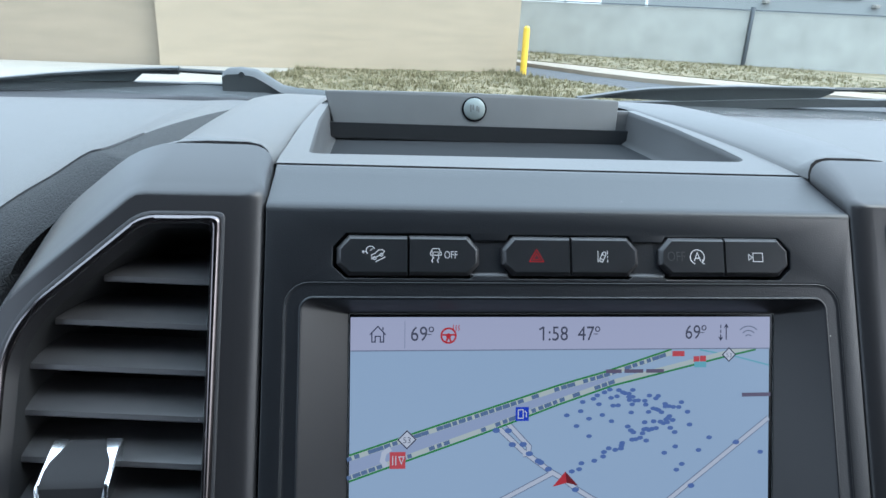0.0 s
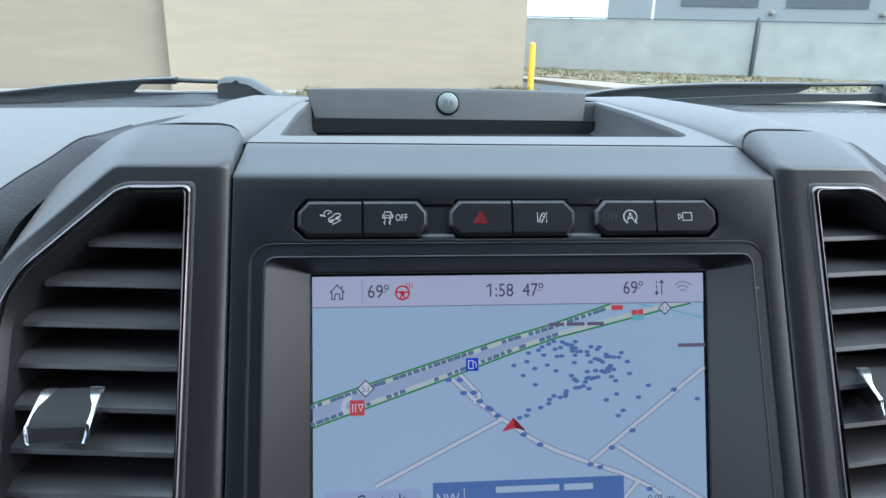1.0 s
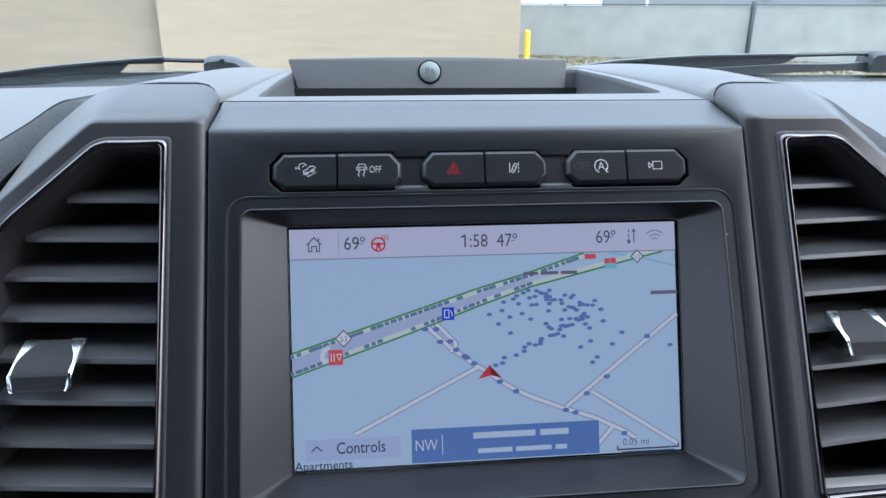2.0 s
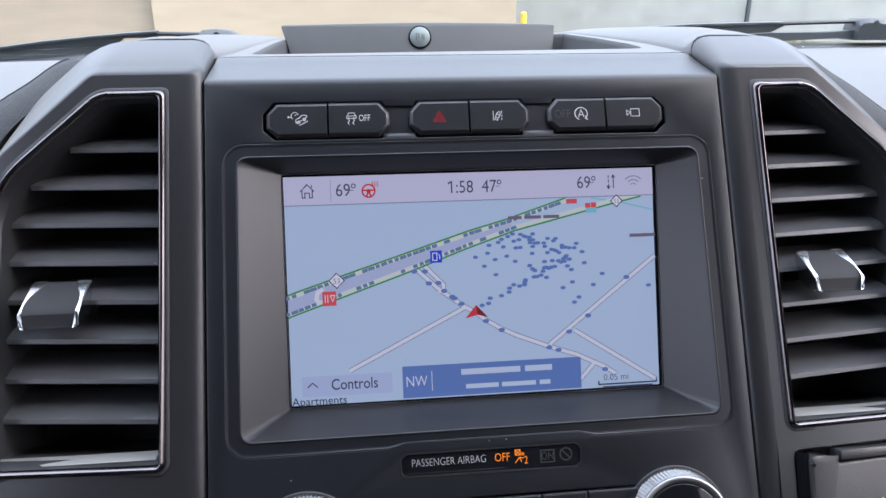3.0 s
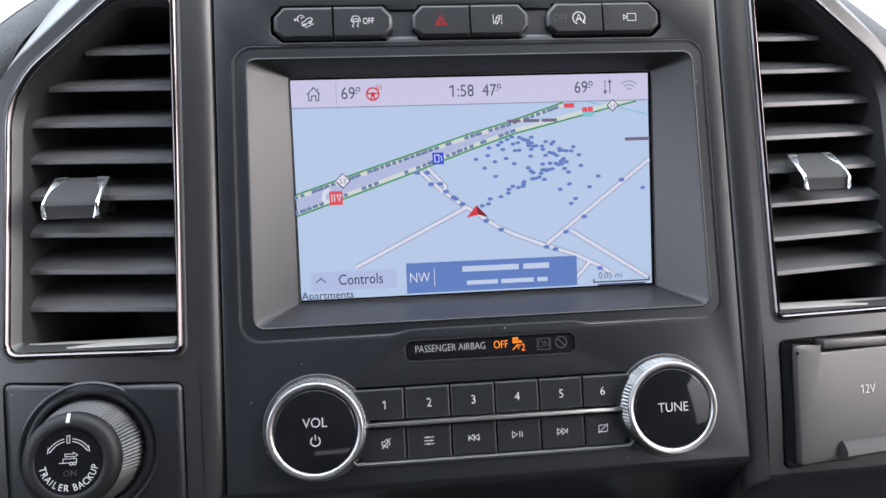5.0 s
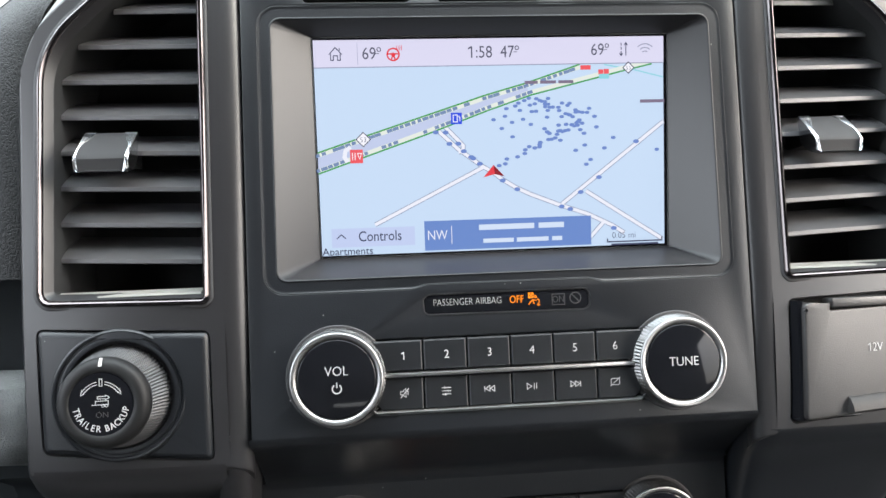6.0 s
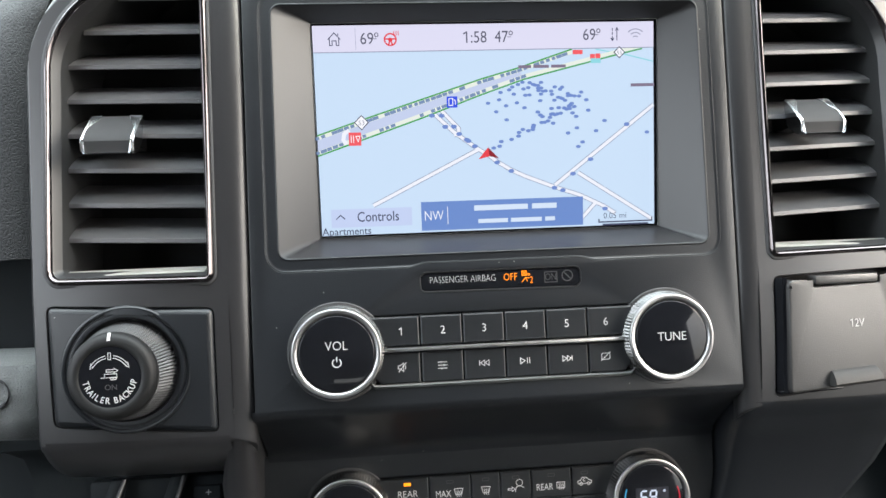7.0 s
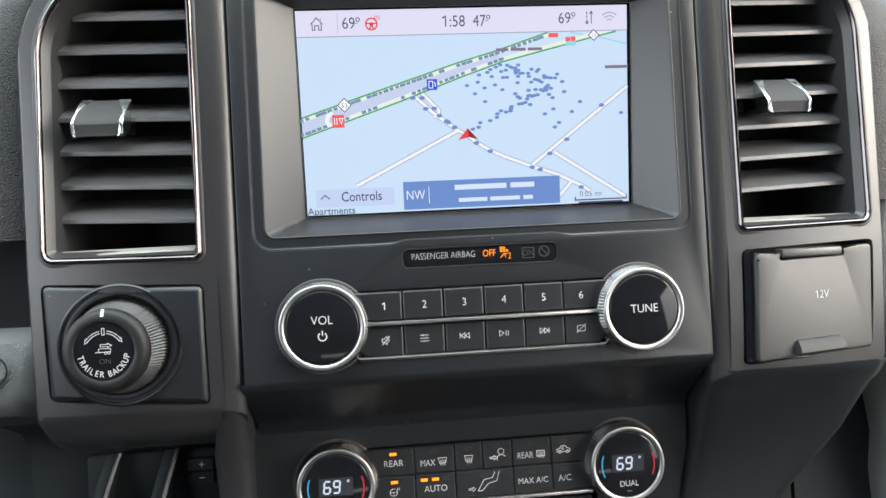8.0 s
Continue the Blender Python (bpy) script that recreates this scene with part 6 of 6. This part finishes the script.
def sheet(name, pts, z, mat, label, category):
    bm = bmesh.new()
    top = [bm.verts.new((x, y, z)) for x, y in pts]
    low = [bm.verts.new((x, y, 0)) for x, y in pts]
    bm.faces.new(top)
    for i in range(len(pts)):
        j = (i + 1) % len(pts)
        bm.faces.new((low[i], low[j], top[j], top[i]))
    bmesh.ops.recalc_face_normals(bm, faces=bm.faces)
    return single(name, bm, mat, label, category, kind="structure")


LAWN = [(-2.3, 12.2), (0.0, 11.0), (6.4, 9.6), (6.1, 11.6), (5.25, 13.6), (4.87, 14.25), (4.23, 14.95), (3.62, 15.72), (3.4, 16.32), (-1.6, 15.31)]
VERGE = [(3.0, 22.2), (4.5, 20.5), (6.3, 18.7), (7.6, 16.9), (9.2, 15.6), (14.0, 12.2), (30.0, 9.0), (30.0, 15.7), (12.5, 22.2), (3.0, 25.7)]
sheet("lawn", LAWN, 0.05, GRASS, "strip of patchy dry grass along the beige wall", "grass")
sheet("pavement", [(-30, 11.5), (-4.6, 11.2), (0.0, 10.0), (0.0, 11.0), (-2.3, 12.2), (-1.6, 15.29), (-4.4, 14.72), (-30, 13.6)], 0.04, CONCRETE, "pale concrete apron beside the building", "pavement")
sheet("verge", VERGE, 0.12, GRASS, "strip of patchy dry grass along the fence", "grass")
sheet("kerb", [(3.0, 21.0), (4.5, 19.0), (5.66, 16.8), (6.5, 15.7), (7.4, 15.0), (14.0, 10.6), (30.0, 7.6), (30.0, 9.0), (14.0, 12.2), (9.2, 15.6), (7.6, 16.9), (6.3, 18.7), (4.5, 20.5), (3.0, 22.2)], 0.10, KERB, "pale concrete kerb beside the fence", "kerb")


def inside(x, y, poly):
    hit = False
    for (ax, ay), (bx, by) in zip(poly, poly[1:] + poly[:1]):
        if (ay > y) != (by > y) and x < ax + (bx - ax) * (y - ay) / (by - ay):
            hit = not hit
    return hit


def build_tufts(poly, z, count, x0, x1, y0, y1, label):
    """Uneven clumps of leaning blades over a strip of turf."""
    rnd, verts, faces = random.Random(count), [], []
    while count:
        x, y = rnd.uniform(x0, x1), rnd.uniform(y0, y1)
        if not inside(x, y, poly):
            continue
        count -= 1
        tall = rnd.uniform(0.03, 0.11) * (1.5 if math.sin(x * 2.3) + math.sin(y * 3.1 + x) > 0.6 else 0.7)
        for k in range(6):
            a, lean = rnd.uniform(0, 6.28), rnd.uniform(0.2, 0.9) * tall
            px, py, w = x + rnd.uniform(-0.05, 0.05), y + rnd.uniform(-0.05, 0.05), rnd.uniform(0.006, 0.014)
            n = len(verts)
            verts += [(px - w * math.sin(a), py + w * math.cos(a), z - 0.01), (px + w * math.sin(a), py - w * math.cos(a), z - 0.01), (px + lean * math.cos(a), py + lean * math.sin(a), z + tall * rnd.uniform(0.6, 1.0))]
            faces.append((n, n + 1, n + 2))
    me = bpy.data.meshes.new("grass")
    me.from_pydata(verts, [], faces)
    me.materials.append(BLADES)
    tagged(new("grass", me), label, "grass", kind="stuff")


build_tufts(LAWN, 0.05, 3000, -2.3, 6.4, 11.0, 16.3, "clumps of dry green and straw grass by the wall")
build_tufts(VERGE, 0.12, 2600, 3.0, 14.0, 12.2, 25.7, "clumps of dry green and straw grass by the fence")


def wall(name, a, b, thick, z0, z1, mat, parent, label=""):
    a, b = Vector(a), Vector(b)
    d = (b - a).normalized()
    n = Vector((-d.y, d.x)) * thick
    ring = lambda z: [(a.x, a.y, z), (b.x, b.y, z), (b.x + n.x, b.y + n.y, z), (a.x + n.x, a.y + n.y, z)]
    return part(name, loft([ring(z0), ring(z1)], True, True), mat, parent, label)


bld = thing("building", "windowless beige painted building beside a grass strip", "building", pose(0, 0, 0))
wall("front_wall", (-4.40, 14.75), (3.50, 16.35), 8.0, 0, 4.3, BEIGE, bld)
wall("side_wing", (-26.0, 13.6), (-4.41, 14.95), 8.0, 0, 4.2, BEIGE_SHADED, bld, "beige wall in a darker tone for its shaded face")
wall("parapet", (-4.45, 14.70), (3.55, 16.30), 8.1, 4.3, 4.5, CONCRETE, bld)
bol = thing("bollard", "yellow steel bollard at the building corner", "bollard", pose(3.55, 15.75, 0))
bm = lathe([(0.0001, -1.16), (0.042, -1.15), (0.070, -1.12), (0.075, -1.08), (0.075, 0.0)], 20)
bm.transform(Matrix(((1, 0, 0, 0), (0, 0, 1, 0), (0, -1, 0, 0), (0, 0, 0, 1))))
part("post", bm, YELLOW, bol)

fence = thing("fence", "chain-link fence with pale privacy screen and dark steel posts", "fence")
run = [(1.0, 26.4), (6.8, 24.25), (12.54, 22.1), (18.3, 19.9), (24.0, 17.8), (30.0, 15.6)]
for (ax, ay), (bx, by) in zip(run, run[1:]):
    wall("screen", (ax, ay), (bx, by), 0.02, 0.13, 1.86, PRIVACY, fence, "pale privacy screen")
    part("rail", tube([(ax, ay - 0.03, 1.90), (bx, by - 0.03, 1.90)], 0.018, 6), STEEL, fence)
for x, y in run[1:]:
    if abs(x - 12.54) < 0.1:
        bm = box(-0.055, 0.055, -0.055, 0.055, 0.0, 2.0, 0.01)
    else:
        bm = box(-0.03, 0.03, 0.10, 0.16, 0.0, 1.93, 0.01)
    bm.transform(pose(x, y - 0.05, 0))
    part("post", bm, STEEL, fence)

far = thing("warehouse", "pale grey warehouse with a band of dark windows behind the fence", "building")
wall("wall", (15.0, 45.0), (70.0, 26.0), 20.0, 0, 9.0, SIDING, far)
d = (Vector((70.0, 26.0)) - Vector((15.0, 45.0))).normalized()
for k in range(7):
    p = Vector((15.0, 45.0)) + d * (4.5 + 6.2 * k)
    q = p + d * 4.6
    off = Vector((d.y, -d.x)) * 0.05
    wall("window", tuple(p + off), tuple(q + off), 0.06, 3.15, 4.6, PANE, far, "dark window band")
    lamp = p + d * 5.4
    part("wall_lamp", box(lamp.x - 0.15, lamp.x + 0.15, lamp.y - 0.35, lamp.y + 0.05, 2.75, 2.95, 0.03), CONCRETE, far)

# pale poles behind the fence
POLE = material("pale_pole_paint", (0.62, 0.63, 0.60), 0.5, mottle=0.08, mottle_size=0.3)
for x, y, r in ((12.05, 30.0, 0.055), (7.75, 30.0, 0.040)):
    p = thing("light_pole", "pale painted steel light pole behind the fence", "pole", pose(x, y, 0), "light poles")
    part("base", box(-0.2, 0.2, -0.2, 0.2, 0.0, 0.5, 0.03), CONCRETE, p, "concrete base")
    part("shaft", tube([(0, 0, 0.5), (0, 0, 3.5), (0, 0, 7.5)], [r * 1.15, r, r * 0.7], 14), POLE, p)
